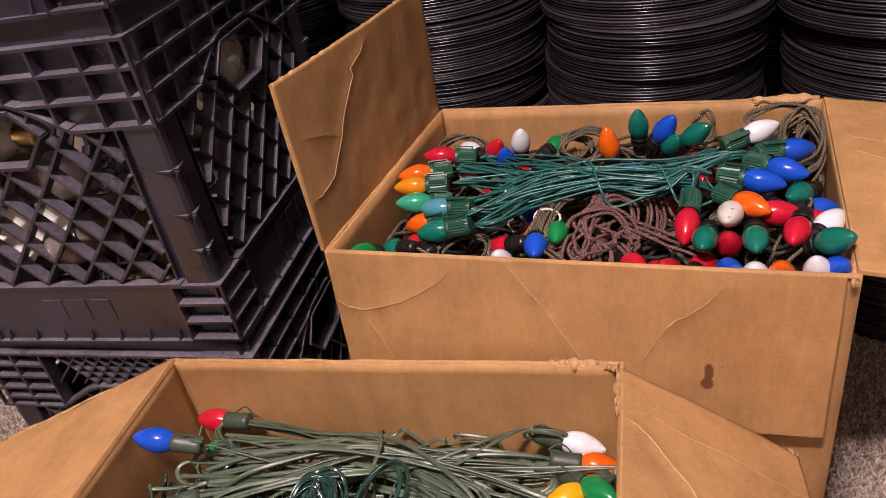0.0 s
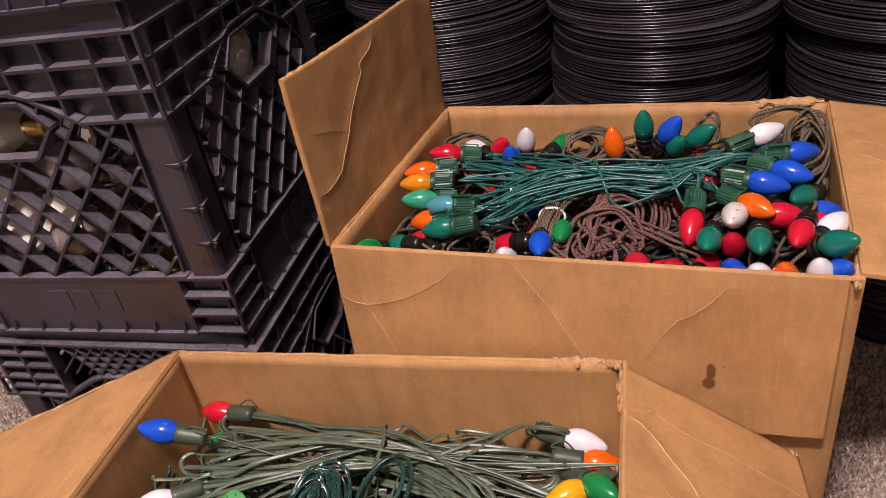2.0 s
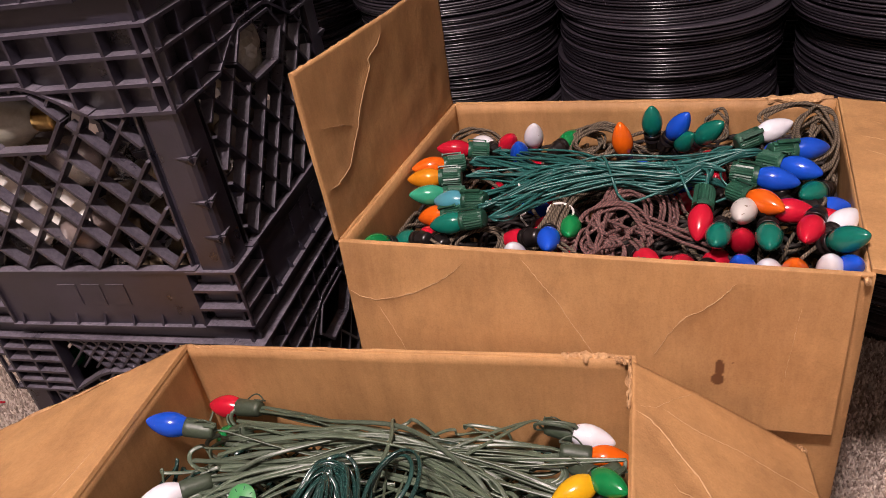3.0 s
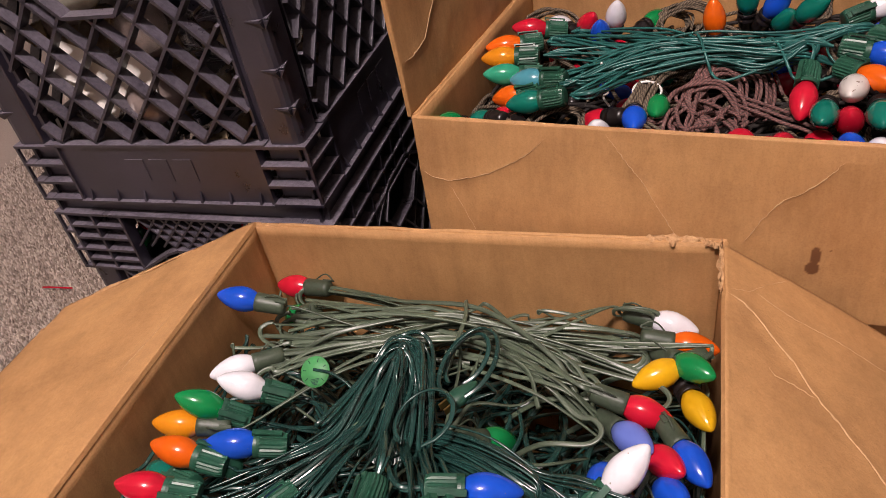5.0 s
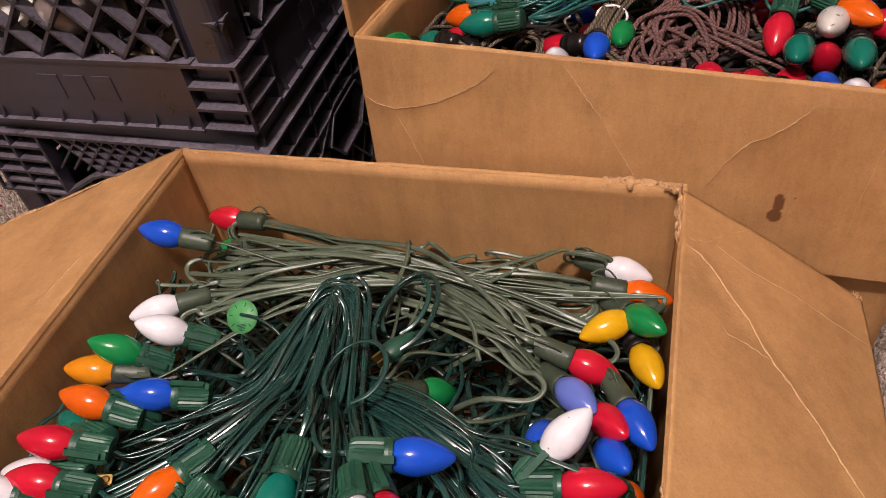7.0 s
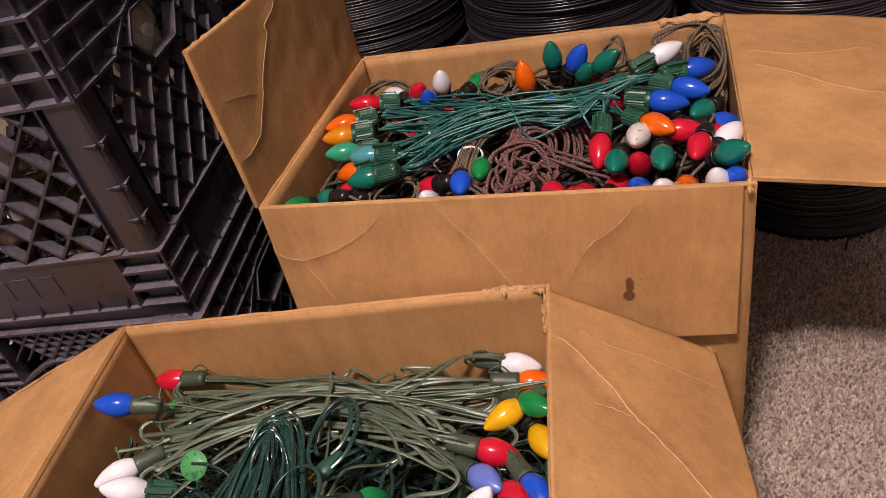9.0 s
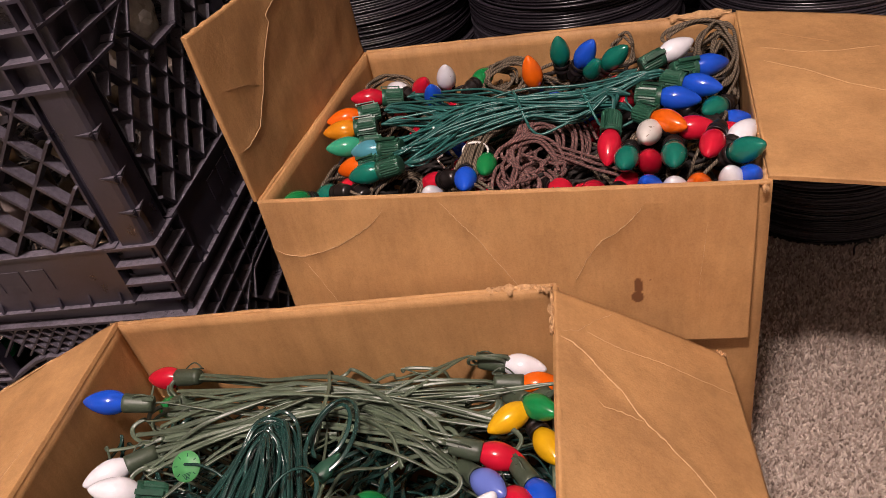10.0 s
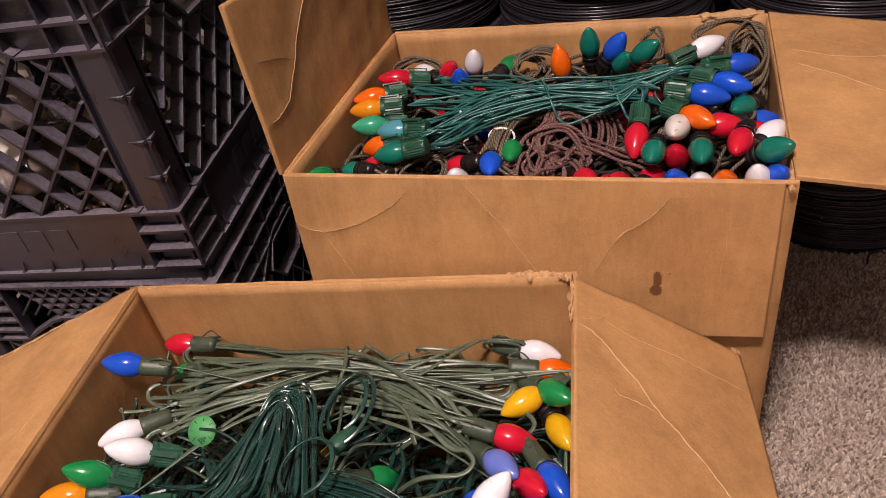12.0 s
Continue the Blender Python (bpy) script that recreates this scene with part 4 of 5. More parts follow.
# olive bundle: hairpin strands from side to side along the back of the box
for i in range(30):
    v = i / 29
    y0, y1 = 0.335 + 0.125 * v + rng.uniform(-0.02, 0.02), 0.350 + 0.125 * rng.random()
    ym = 0.395 + 0.055 * (0.5 * v + 0.5 * rng.random())
    lift = 0.006 * rng.random() + 0.012 * rng.random() ** 2
    x0, x1 = -0.175 + rng.uniform(-0.02, 0.03), 0.125 + rng.uniform(-0.05, 0.03)
    pts = [(x0, y0, heap_a(x0, y0) - 0.004 + lift * 0.3), (-0.10 + rng.uniform(-0.015, 0.015), 0.6 * y0 + 0.4 * ym + rng.uniform(-0.008, 0.008), heap_a(-0.1, y0) + lift),
           (-0.02 + rng.uniform(-0.02, 0.02), ym, heap_a(0, ym) + 0.006 + lift * 1.3), (0.06 + rng.uniform(-0.015, 0.015), 0.5 * ym + 0.5 * y1 + rng.uniform(-0.008, 0.008), heap_a(0.06, y1) + lift),
           (x1, y1, heap_a(x1, y1) - 0.002 + lift * 0.3)]
    if i % 3 == 0:   # the cord doubles back in a loop
        e = Vector(pts[-1])
        pts += [e + Vector((0.015, -0.003, 0.002)), e + Vector((0.023, -0.012, 0.000)), e + Vector((0.014, -0.022, -0.004)), e + Vector((-0.020, -0.027, -0.010)), e + Vector((-0.055, -0.029, -0.045))]
    elif i % 3 == 1:
        e = Vector(pts[0])
        pts = [e + Vector((0.060, -0.026, -0.045)), e + Vector((0.026, -0.026, -0.010)), e + Vector((-0.008, -0.021, -0.003)), e + Vector((-0.018, -0.011, 0.001)), e + Vector((-0.010, -0.002, 0.003))] + pts
    A_O.strand([inside(q, CORN_A, 0.008) for q in spline(pts, 9)], 0.00116, 10, True)
for k, e in enumerate(A_O.ends):
    side = 1 if e[0].x > 0 else -1
    for j in range(2):
        t = (0.01 * side + rng.uniform(-0.03, 0.03), 0.40 + rng.uniform(-0.02, 0.05))
        mid = e[0].lerp(Vector((*t, heap_a(*t))), 0.5)
        mid.z = heap_a(mid.x, mid.y) + 0.008 + 0.006 * rng.random()
        lead(A_O, e, [mid], (*t, heap_a(*t) + 0.006), CORN_A)
for k in (0, 1):   # a short loop of cord folded back over one socket
    o = 0.0035 * k
    A_O.strand(spline([(0.117, 0.490, 0.299), (0.111 - o, 0.488 - o, 0.303), (0.112 - o, 0.486 - o, 0.311 + o * 0.4), (0.122, 0.485 - o, 0.3145 + o * 0.5), (0.134, 0.486 - o, 0.3145),
                          (0.143 - o, 0.488 - o, 0.3105), (0.144 - o, 0.489 - o, 0.306), (0.137, 0.491, 0.303)], 6), 0.0009, 8, True)
# a tie strand across the bundle
for x in (-0.012,):
    A_O.strand(spline([(x - 0.012, 0.462, 0.305), (x - 0.006, 0.45, 0.327), (x + 0.004, 0.425, 0.334), (x + 0.008, 0.395, 0.336), (x + 0.006, 0.37, 0.322)], 8), 0.001, 10, True)
tangle(A_O.below, 22, CORN_A, heap_a, -0.018, 0.008, 0.00095, True, 8)
A_O.finish("faded olive green twin cord")

# dark green bunch: nested hairpins whose legs run side by side and fan out to the sockets
def leg(o, y):
    """A place on the leg at o (-1 to 1 across the bunch) of the hairpins."""
    k = max(0.0, min(1.0, (0.365 - y) / 0.075))
    return Vector((-0.036 + 0.008 * k + o * (0.020 + 0.028 * k), y, 0.354 - 0.006 * k - 0.010 * abs(o) + 0.004 * math.sin(9 * o + 40 * y)))


fan = sorted((e for e in A_F.ends if e[0].x < 0.10), key=lambda e: math.atan2(e[0].x + 0.02, 0.36 - e[0].y))
for k, e in enumerate(fan):
    for j in range(2):
        o = -1 + 2 * (k + 0.5 * j) / (len(fan) - 0.5)
        o = max(-1.0, min(1.0, o + rng.uniform(-0.10, 0.10)))
        p, d = e
        out = p + d * 0.016 + Vector((0.002 * j, 0, 0.003 - 0.003 * j))
        a = leg(o, 0.285 + rng.uniform(-0.006, 0.006))
        mid = out.lerp(a, 0.5) + d * 0.010 + Vector((rng.uniform(-0.003, 0.003), rng.uniform(-0.003, 0.003), rng.uniform(-0.004, 0.006)))
        lift = Vector((0, 0, rng.uniform(-0.009, 0.003)))
        apex = 0.350 + 0.022 * abs(o) + rng.uniform(-0.009, 0.007)
        pts = [p, out, mid, a + lift, leg(o, 0.322) + lift, leg(o, apex - 0.006) + lift, leg(0.35 * o, apex + 0.004) + lift, leg(-0.45 * o, apex + 0.001) + lift, leg(-0.9 * o, apex - 0.016) + lift * 1.5,
               leg(-o, 0.312) + Vector((0, 0, -0.018)), leg(-o, 0.280) + Vector((0, 0, -0.034))]
        A_F.strand([inside(q, CORN_A, 0.010) for q in spline(pts, 8)], 0.00094, 10, True)
# strands side by side from the middle to the sockets in the corner
fan = sorted((e for e in A_F.ends if e[0].x >= 0.10), key=lambda e: e[0].y)
for k, e in enumerate(fan):
    for j in range(2):
        o = (k + 0.5 * j) / len(fan) + rng.uniform(-0.03, 0.03)
        p, d = e
        out = p + d * 0.014 + Vector((0, 0.002 * j, 0.002))
        a = Vector((0.098, 0.255 + 0.036 * o, 0.343 + rng.uniform(-0.006, 0.004)))
        pts = [p, out, out.lerp(a, 0.5) + d * 0.006 + Vector((0, 0, rng.uniform(-0.004, 0.004))), a, Vector((0.062, 0.270 + 0.030 * o, 0.347 + rng.uniform(-0.006, 0.003))), Vector((0.028, 0.282 + 0.026 * o, 0.340 + rng.uniform(-0.005, 0.003))),
               Vector((-0.005, 0.292 + 0.026 * o, 0.322))]
        A_F.strand([inside(q, CORN_A, 0.010) for q in spline(pts, 8)], 0.00094, 10, True)
for i in range(14):   # more of the same string, doubled back under them
    o = i / 13
    pts = [Vector((0.020, 0.276 + 0.034 * o, 0.330)), Vector((0.050, 0.262 + 0.040 * o, 0.341 + rng.uniform(-0.006, 0.002))), Vector((0.090, 0.246 + 0.046 * o, 0.338 + rng.uniform(-0.006, 0.003))),
           Vector((0.122 + rng.uniform(-0.008, 0.008), 0.226 + 0.052 * o, 0.330 + rng.uniform(-0.006, 0.002))), Vector((0.140, 0.205 + 0.05 * o, 0.316))]
    A_F.strand(spline(pts, 8), 0.00094, 10, True)
# the big round loops over the middle
for cx, cy, rx, ry, z in ((0.020, 0.362, 0.022, 0.036, 0.350), (0.010, 0.298, 0.022, 0.024, 0.358), (0.014, 0.372, 0.017, 0.026, 0.342)):
    pts = [(cx + rx * math.cos(a), cy + ry * math.sin(a), z + 0.006 * math.sin(a + 1)) for a in [math.radians(-70 + 31 * k) for k in range(11)]]
    A_F.strand(spline(pts, 6), 0.001, 10, True)
A_F.strand(spline([(-0.106, 0.331, 0.342), (-0.088, 0.330, 0.343), (-0.068, 0.324, 0.337), (-0.059, 0.312, 0.326), (-0.060, 0.295, 0.312)], 8), 0.0013, 8)
A_F.strand(spline([(0.07, 0.255, 0.352), (0.10, 0.232, 0.366), (0.118, 0.205, 0.360), (0.135, 0.18, 0.352), (0.142, 0.165, 0.345)], 8), 0.0011, 10, True)
tangle(A_F.below, 40, CORN_A, heap_a, -0.038, 0.010, 0.00095, True, 8)
tangle(A_F.below, 80, CORN_A, heap_a, -0.085, 0.014, 0.0014, True, 6)
tangle(A_F.below, 190, CORN_A, heap_a, -0.125, 0.012, 0.0022, True, 6)
A_F.finish("dark green twin cord")
for e in A_K.ends:
    lead(A_K, e, [e[0] + Vector((-0.03, 0.01, -0.006))], e[0] + Vector((-0.06, -0.01, -0.012)), CORN_A)
A_K.finish()
# a moulded plug at the end of a cord, part of the dark green string
s = Shape()
m = Vector((-0.5, -0.8, -0.12)).to_track_quat("Z", "Y").to_matrix().to_4x4()
m.translation = (0.026, 0.336, 0.347)
s.lathe(m @ Matrix.Diagonal((1, 0.72, 1, 1)), [(0.0016, -0.012), (0.0035, -0.008), (0.0058, -0.002), (0.0078, 0.004), (0.0080, 0.012), (0.0072, 0.0145), (0.0, 0.0145)], 20)
plug = part("plug", s, PINESOCK, A_F.ob, "moulded dark green plug")
s = Shape()
for k in (-1, 1):
    s.box(m @ Matrix.Translation((0.0032 * k, 0, 0.018)), 0.0014, 0.006, 0.008)
part("prongs", s, BRASS, plug, "brass prongs")
s = Shape()
m = pose(-0.128, 0.183, 0.338, 10, 8, 25)
s.box(m, 0.020, 0.007, 0.0012, 0.001)
s.lathe(m @ Matrix.Translation((0.006, 0, 0.0004)), [(0.0026, 0), (0.0026, 0.0012), (0.0016, 0.0014)], 12)
part("plug_blade", s, BRASS, A_F.ob, "brass plug blade")
# the round green tag, with its slit and print as plain bars
s = Shape()
tagm = pose(-0.1045, 0.3305, 0.340, 34, -10, 20)
s.lathe(tagm, [(0.0022, 0.0), (0.0128, 0.0), (0.0130, 0.0004), (0.0128, 0.0008), (0.0022, 0.0008)], 32)
tag = part("tag", s, GREENTAG, A_F.ob, "round green plastic tag")
s = Shape()
for k in range(7):
    a = math.radians(20 + 48 * k)
    s.box(tagm @ pose(0, 0, 0, 0, 0, math.degrees(a)) @ Matrix.Translation((0.0095, 0, 0.0010)), 0.0030, 0.0006, 0.0003)
for k in range(5):
    s.box(tagm @ Matrix.Translation((-0.001, -0.006 - 0.0011 * k, 0.0010)), 0.008 - 0.001 * k, 0.0005, 0.0003)
part("print", s, PINE, tag, "dark printed marks")


# -- the far box --
B_F = String("green light string with ribbed sockets and faded bulbs, bundled", "F", SPRUCE, "light strings in the far box")
B_K = String("old brown cloth-covered light string with black sockets and painted bulbs", "K", BRAID, "light strings in the far box")
light(B_F, "red", -0.035, 0.799, 0.425, -163, 11)
light(B_F, "orange", -0.050, 0.752, 0.429, -157, 3)
light(B_F, "amber", -0.047, 0.726, 0.427, -169, 0)
light(B_F, "mint", -0.037, 0.703, 0.418, -160, 9)
light(B_F, "sky", -0.003, 0.678, 0.427, 174, -7)
light(B_F, "orange", -0.026, 0.675, 0.411, 171, -18)
light(B_F, "teal", 0.006, 0.639, 0.426, -180, -13)
light(B_K, "white", -0.018, 0.833, 0.410, 140, -0)
light(B_K, "red", -0.002, 0.836, 0.407, -45, 49)
light(B_K, "blue", 0.024, 0.813, 0.405, -78, 60)
light(B_K, "white", 0.035, 0.838, 0.414, -68, 64)
light(B_K, "green", 0.070, 0.839, 0.413, 65, 2)
light(B_K, "orange", 0.147, 0.811, 0.419, -178, 83)
light(B_K, "teal", 0.175, 0.846, 0.428, -93, 75)
light(B_K, "blue", 0.197, 0.834, 0.430, -28, 58)
light(B_K, "teal", 0.227, 0.824, 0.431, -26, 44)
light(B_K, "teal", 0.207, 0.838, 0.415, -61, 44)
light(B_F, "white", 0.287, 0.800, 0.448, 28, 12)
light(B_F, "blue", 0.319, 0.765, 0.450, 25, -6)
light(B_F, "blue", 0.309, 0.739, 0.447, -26, 0)
light(B_F, "blue", 0.285, 0.705, 0.452, -9, -5)
light(B_F, "orange", 0.280, 0.677, 0.445, -44, 5)
light(B_F, "red", 0.238, 0.668, 0.436, -94, -20)
light(B_K, "speckled", 0.277, 0.670, 0.439, -100, 13)
light(B_K, "red", 0.333, 0.648, 0.439, -104, 5)
light(B_K, "red", 0.300, 0.664, 0.441, 3, -8)
light(B_K, "red", 0.331, 0.668, 0.430, -6, -4)
light(B_K, "blue", 0.342, 0.700, 0.422, 30, -16)
light(B_K, "white", 0.348, 0.641, 0.434, 57, 5)
light(B_K, "teal", 0.346, 0.618, 0.438, -44, 36)
light(B_K, "teal", 0.255, 0.642, 0.429, -95, 13)
light(B_K, "teal", 0.296, 0.642, 0.432, -90, 9)
light(B_K, "red", 0.276, 0.646, 0.410, -99, 51)
light(B_K, "red", 0.247, 0.612, 0.407, 67, -8)
light(B_K, "blue", 0.278, 0.599, 0.411, -111, 55)
light(B_K, "white", 0.346, 0.595, 0.416, -112, 62)
light(B_K, "blue", 0.354, 0.601, 0.418, -74, 50)
light(B_K, "orange", 0.318, 0.598, 0.411, -101, 57)
light(B_K, "white", 0.298, 0.601, 0.408, -102, 53)
light(B_K, "red", 0.229, 0.600, 0.409, -110, 50)
light(B_K, "green", 0.111, 0.671, 0.412, -83, 11)
light(B_K, "blue", 0.094, 0.644, 0.414, -81, 9)
light(B_K, "white", 0.071, 0.601, 0.407, -87, 58)
light(B_K, "red", 0.070, 0.638, 0.410, 154, -26)
light(B_K, "red", 0.087, 0.687, 0.391, 130, -18)
light(B_K, "red", 0.088, 0.655, 0.400, 131, -23)
light(B_K, "red", 0.184, 0.631, 0.401, -60, 20)
light(B_K, "red", 0.217, 0.620, 0.402, -108, 20)
light(B_K, "red", -0.027, 0.639, 0.400, 136, -11)
light(B_K, "teal", -0.046, 0.630, 0.405, 154, -21)
light(B_K, "green", -0.077, 0.620, 0.404, -104, 34)
light(B_K, "red", 0.059, 0.811, 0.396, 147, -11)
light(B_K, "red", 0.245, 0.798, 0.420, 115, -30)
light(B_K, "teal", 0.344, 0.726, 0.426, -120, 18)

lefts, rights = [e for e in B_F.ends if e[0].x < 0.1], [e for e in B_F.ends if e[0].x >= 0.1]
for i in range(84):
    v = rng.random()
    a, b = rng.choice(lefts), rng.choice(rights)
    ym, zm = 0.722 + 0.034 * (v - 0.5) + rng.uniform(-0.008, 0.008), 0.437 + rng.uniform(-0.011, 0.011)
    p0, p1 = a[0] + a[1] * 0.004, b[0] + b[1] * 0.004
    pts = [p0, p0 + a[1] * rng.uniform(0.014, 0.028) + Vector((0, rng.uniform(-0.006, 0.006), rng.uniform(-0.006, 0.005))), (0.085 + rng.uniform(-0.015, 0.015), ym + 0.35 * (a[0].y - 0.72) + rng.uniform(-0.011, 0.011), zm - 0.002 + rng.uniform(-0.005, 0.004)),
           (0.145 + rng.uniform(-0.012, 0.012), ym, zm + 0.004), (0.20 + rng.uniform(-0.012, 0.012), ym + 0.2 * (b[0].y - 0.72) + rng.uniform(-0.006, 0.006), zm + 0.002),
           p1 + b[1] * 0.022 + Vector((0, 0, rng.uniform(-0.004, 0.004))), p1]
    B_F.strand(spline(pts, 9), 0.00125)
for x, s0 in ((0.135, 0.028), (0.205, 0.022)):   # the cord's end wound round the bundle
    pts = [(x - 0.012 + 0.034 * k / 9, 0.722 + 0.030 * math.cos(math.pi * k / 9), 0.432 + s0 * math.sin(math.pi * k / 9) * 0.85) for k in range(10)]
    pts += [(x + 0.034, 0.684, 0.430), (x + 0.060, 0.694, 0.436)]
    B_F.strand(spline(pts, 6), 0.0014)
for e in rights[-2:]:
    B_F.strand(spline([e[0], e[0] + e[1] * 0.012 + Vector((0, 0, 0.008)), e[0] + Vector((-0.01, 0.03, 0.006))], 8), 0.001, 10, True)
B_F.finish("green twin cord")

RB = 0.0017


def coil(st, c, rx, ry, turns, tilt, r=RB, wob=0.006, heading=0.0, rise=0.0):
    """Loose loops round c, wobbling, in a plane tilted by tilt degrees and turned by heading."""
    m = pose(*c, tilt, 0, heading)
    pts = []
    ph = rng.uniform(0, 6)
    n = int(turns * 9)
    for k in range(n + 1):
        a = 2 * math.pi * k / 9 + ph
        f = 1 + 0.16 * math.sin(a * 0.37 + ph) + rng.uniform(-0.06, 0.06)
        pts.append(m @ Vector((rx * f * math.cos(a) + rng.uniform(-wob, wob) * 0.5, ry * f * math.sin(a) + rng.uniform(-wob, wob) * 0.5, rise * k / n + rng.uniform(-wob, wob) * 0.6)))
    st.strand([inside(q, CORN_B, 0.008) for q in spline(pts, 5)], r, 8)


coil(B_K, (0.345, 0.815, 0.425), 0.020, 0.055, 6, 8, heading=-6, rise=0.02)
coil(B_K, (0.350, 0.800, 0.415), 0.014, 0.062, 4, 20, heading=-4)
coil(B_K, (0.325, 0.860, 0.440), 0.030, 0.014, 4, 62, heading=0)
coil(B_K, (0.112, 0.850, 0.412), 0.030, 0.018, 6, 55, heading=18)
coil(B_K, (0.090, 0.855, 0.408), 0.024, 0.014, 4, 50, heading=24)
coil(B_K, (-0.050, 0.860, 0.402), 0.030, 0.018, 5, 48, heading=10)
coil(B_K, (0.020, 0.632, 0.402), 0.028, 0.020, 4, 30, heading=16)
coil(B_K, (0.245, 0.865, 0.428), 0.012, 0.016, 2, 70)
for i in range(18):   # the tied hank
    v = i / 17
    lift = rng.uniform(-0.004, 0.006)
    B_K.strand(spline([(0.070 + 0.034 * v + rng.uniform(-0.004, 0.004), 0.632 + rng.uniform(-0.006, 0.006), 0.404), (0.085 + 0.022 * v, 0.652, 0.419 + lift),
                       (0.091 + 0.020 * v, 0.672, 0.426 + lift), (0.092 + 0.026 * v, 0.694, 0.426 + lift), (0.090 + 0.046 * v, 0.722, 0.418 + lift), (0.090 + 0.06 * v, 0.76, 0.406)], 7), 0.0017)
tangle(B_K.below, 34, CORN_B, heap_b, -0.022, 0.008, 0.0021, False, 8, 0.014)
for e in B_K.ends:
    p, d = e
    q = inside(p + d * 0.03, CORN_B, 0.012)
    w = inside(q + d * 0.02 + Vector((rng.uniform(-0.03, 0.03), rng.uniform(-0.02, 0.02), -0.012)), CORN_B, 0.012)
    q.z, w.z = min(q.z, heap_b(q.x, q.y) - 0.006), heap_b(w.x, w.y) - 0.022
    B_K.strand(spline([p, q, w], 7), 0.0017, 8)
B_K.finish("olive brown braided cord")
s = Shape()
pts = [(0.101 + 0.0135 * math.cos(a), 0.669 + 0.003 * math.sin(a), 0.424 + 0.0085 * math.sin(a)) for a in [2 * math.pi * k / 16 for k in range(17)]]
s.tube(pts, 0.0013, 6)
part("tie", s, WHITETIE, B_K.ob, "white plastic tie")
s = Shape()
s.tube(spline([(0.052, 0.700, 0.424), (0.054, 0.690, 0.416), (0.060, 0.684, 0.412), (0.058, 0.672, 0.414), (0.066, 0.664, 0.408)], 6), 0.0011, 6)
s.tube(spline([(0.048, 0.712, 0.430), (0.050, 0.705, 0.428)], 4), 0.0014, 6)
part("twist_tie", s, WHITETIE, B_K.ob, "white twist tie")

# added low layer: near-black cord stands in for shade between the strings
B_D = String("dark light string added under the others to blacken the gaps", "K", GAPSHADE, "light strings in the far box")
for i in range(18):
    x, y = rng.uniform(-0.05, 0.34), rng.uniform(0.60, 0.87)
    light(B_D, rng.choice(("red", "red", "red", "blue", "green", "red", "teal")), x, y, heap_b(x, y) - rng.uniform(0.030, 0.040), rng.uniform(0, 360), rng.uniform(-10, 35))
tangle(B_D.below, 110, CORN_B, heap_b, -0.036, 0.010, 0.0021, False, 6, 0.014)
tangle(B_D.below, 150, CORN_B, heap_b, -0.062, 0.012, 0.0030, False, 6, 0.014)
B_D.finish("near-black cord painted as the shade in the gaps")
B_R = String("red-brown cloth-covered cord coiled and knotted on top of the other strings", "K", REDBRAID, "light strings in the far box")
for k in range(9):    # clear loops standing at the back of the knot
    coil(B_R, (0.166 + 0.002 * k, 0.684 + 0.002 * k, 0.417 - 0.001 * k), 0.018 + 0.0028 * k, 0.020 + 0.0024 * k, 1.15, 46, 0.0017, 0.0010, 5 * k)
coil(B_R, (0.156, 0.656, 0.412), 0.031, 0.028, 3.2, 40, 0.0017, 0.0016, 8)
for i in range(8):    # strands hanging from the loops
    v = i / 7
    B_R.strand(spline([(0.196 - 0.02 * v, 0.712 + 0.004 * v, 0.418), (0.172 - 0.014 * v + rng.uniform(-0.004, 0.004), 0.716 - 0.01 * v, 0.428 + rng.uniform(-0.003, 0.003)), (0.158 - 0.02 * v, 0.690, 0.426 + rng.uniform(-0.004, 0.002)),
                          (0.146 - 0.012 * v + rng.uniform(-0.006, 0.006), 0.662, 0.420 + rng.uniform(-0.004, 0.003)), (0.134 + 0.03 * v + rng.uniform(-0.008, 0.008), 0.634, 0.412), (0.142 + 0.03 * v, 0.612, 0.404)], 7), 0.0017, 8)
for i in range(16):    # the knotted middle
    c = Vector((0.158 + rng.uniform(-0.026, 0.026), 0.664 + rng.uniform(-0.034, 0.030), 0.414 + rng.uniform(-0.006, 0.010)))
    pts = [c]
    h = rng.uniform(-2.2, -0.9)
    for k in range(4):
        h += rng.uniform(-0.9, 0.9)
        pts.append(pts[-1] + Vector((math.cos(h) * 0.013, math.sin(h) * 0.013, rng.uniform(-0.006, 0.005))))
    B_R.strand([inside(q, CORN_B, 0.008) for q in spline(pts, 6)], 0.0018, 8)
for i in range(3):    # ends trailing towards the bulbs
    B_R.strand(spline([(0.175, 0.690 - 0.008 * i, 0.414), (0.20, 0.672 - 0.009 * i, 0.416), (0.222, 0.655 - 0.010 * i, 0.418), (0.248, 0.645 - 0.010 * i, 0.414), (0.262, 0.635 - 0.01 * i, 0.400)], 7), 0.0017, 8)
coil(B_R, (0.115, 0.630, 0.404), 0.020, 0.012, 3, 20, 0.0017, 0.004)
B_R.finish("red-brown braided cord")


# ---- what lies in the crates ----
def clear_bulb(at, tilt, yaw, size=1.0):
    b = thing("clear_bulb", "clear glass light bulb with a brass screw base in the crate", "light bulb", at, "bulbs in the crate")
    b.rotation_euler = (math.radians(tilt), 0, math.radians(yaw))
    b.scale = (size, size, size)
    return b


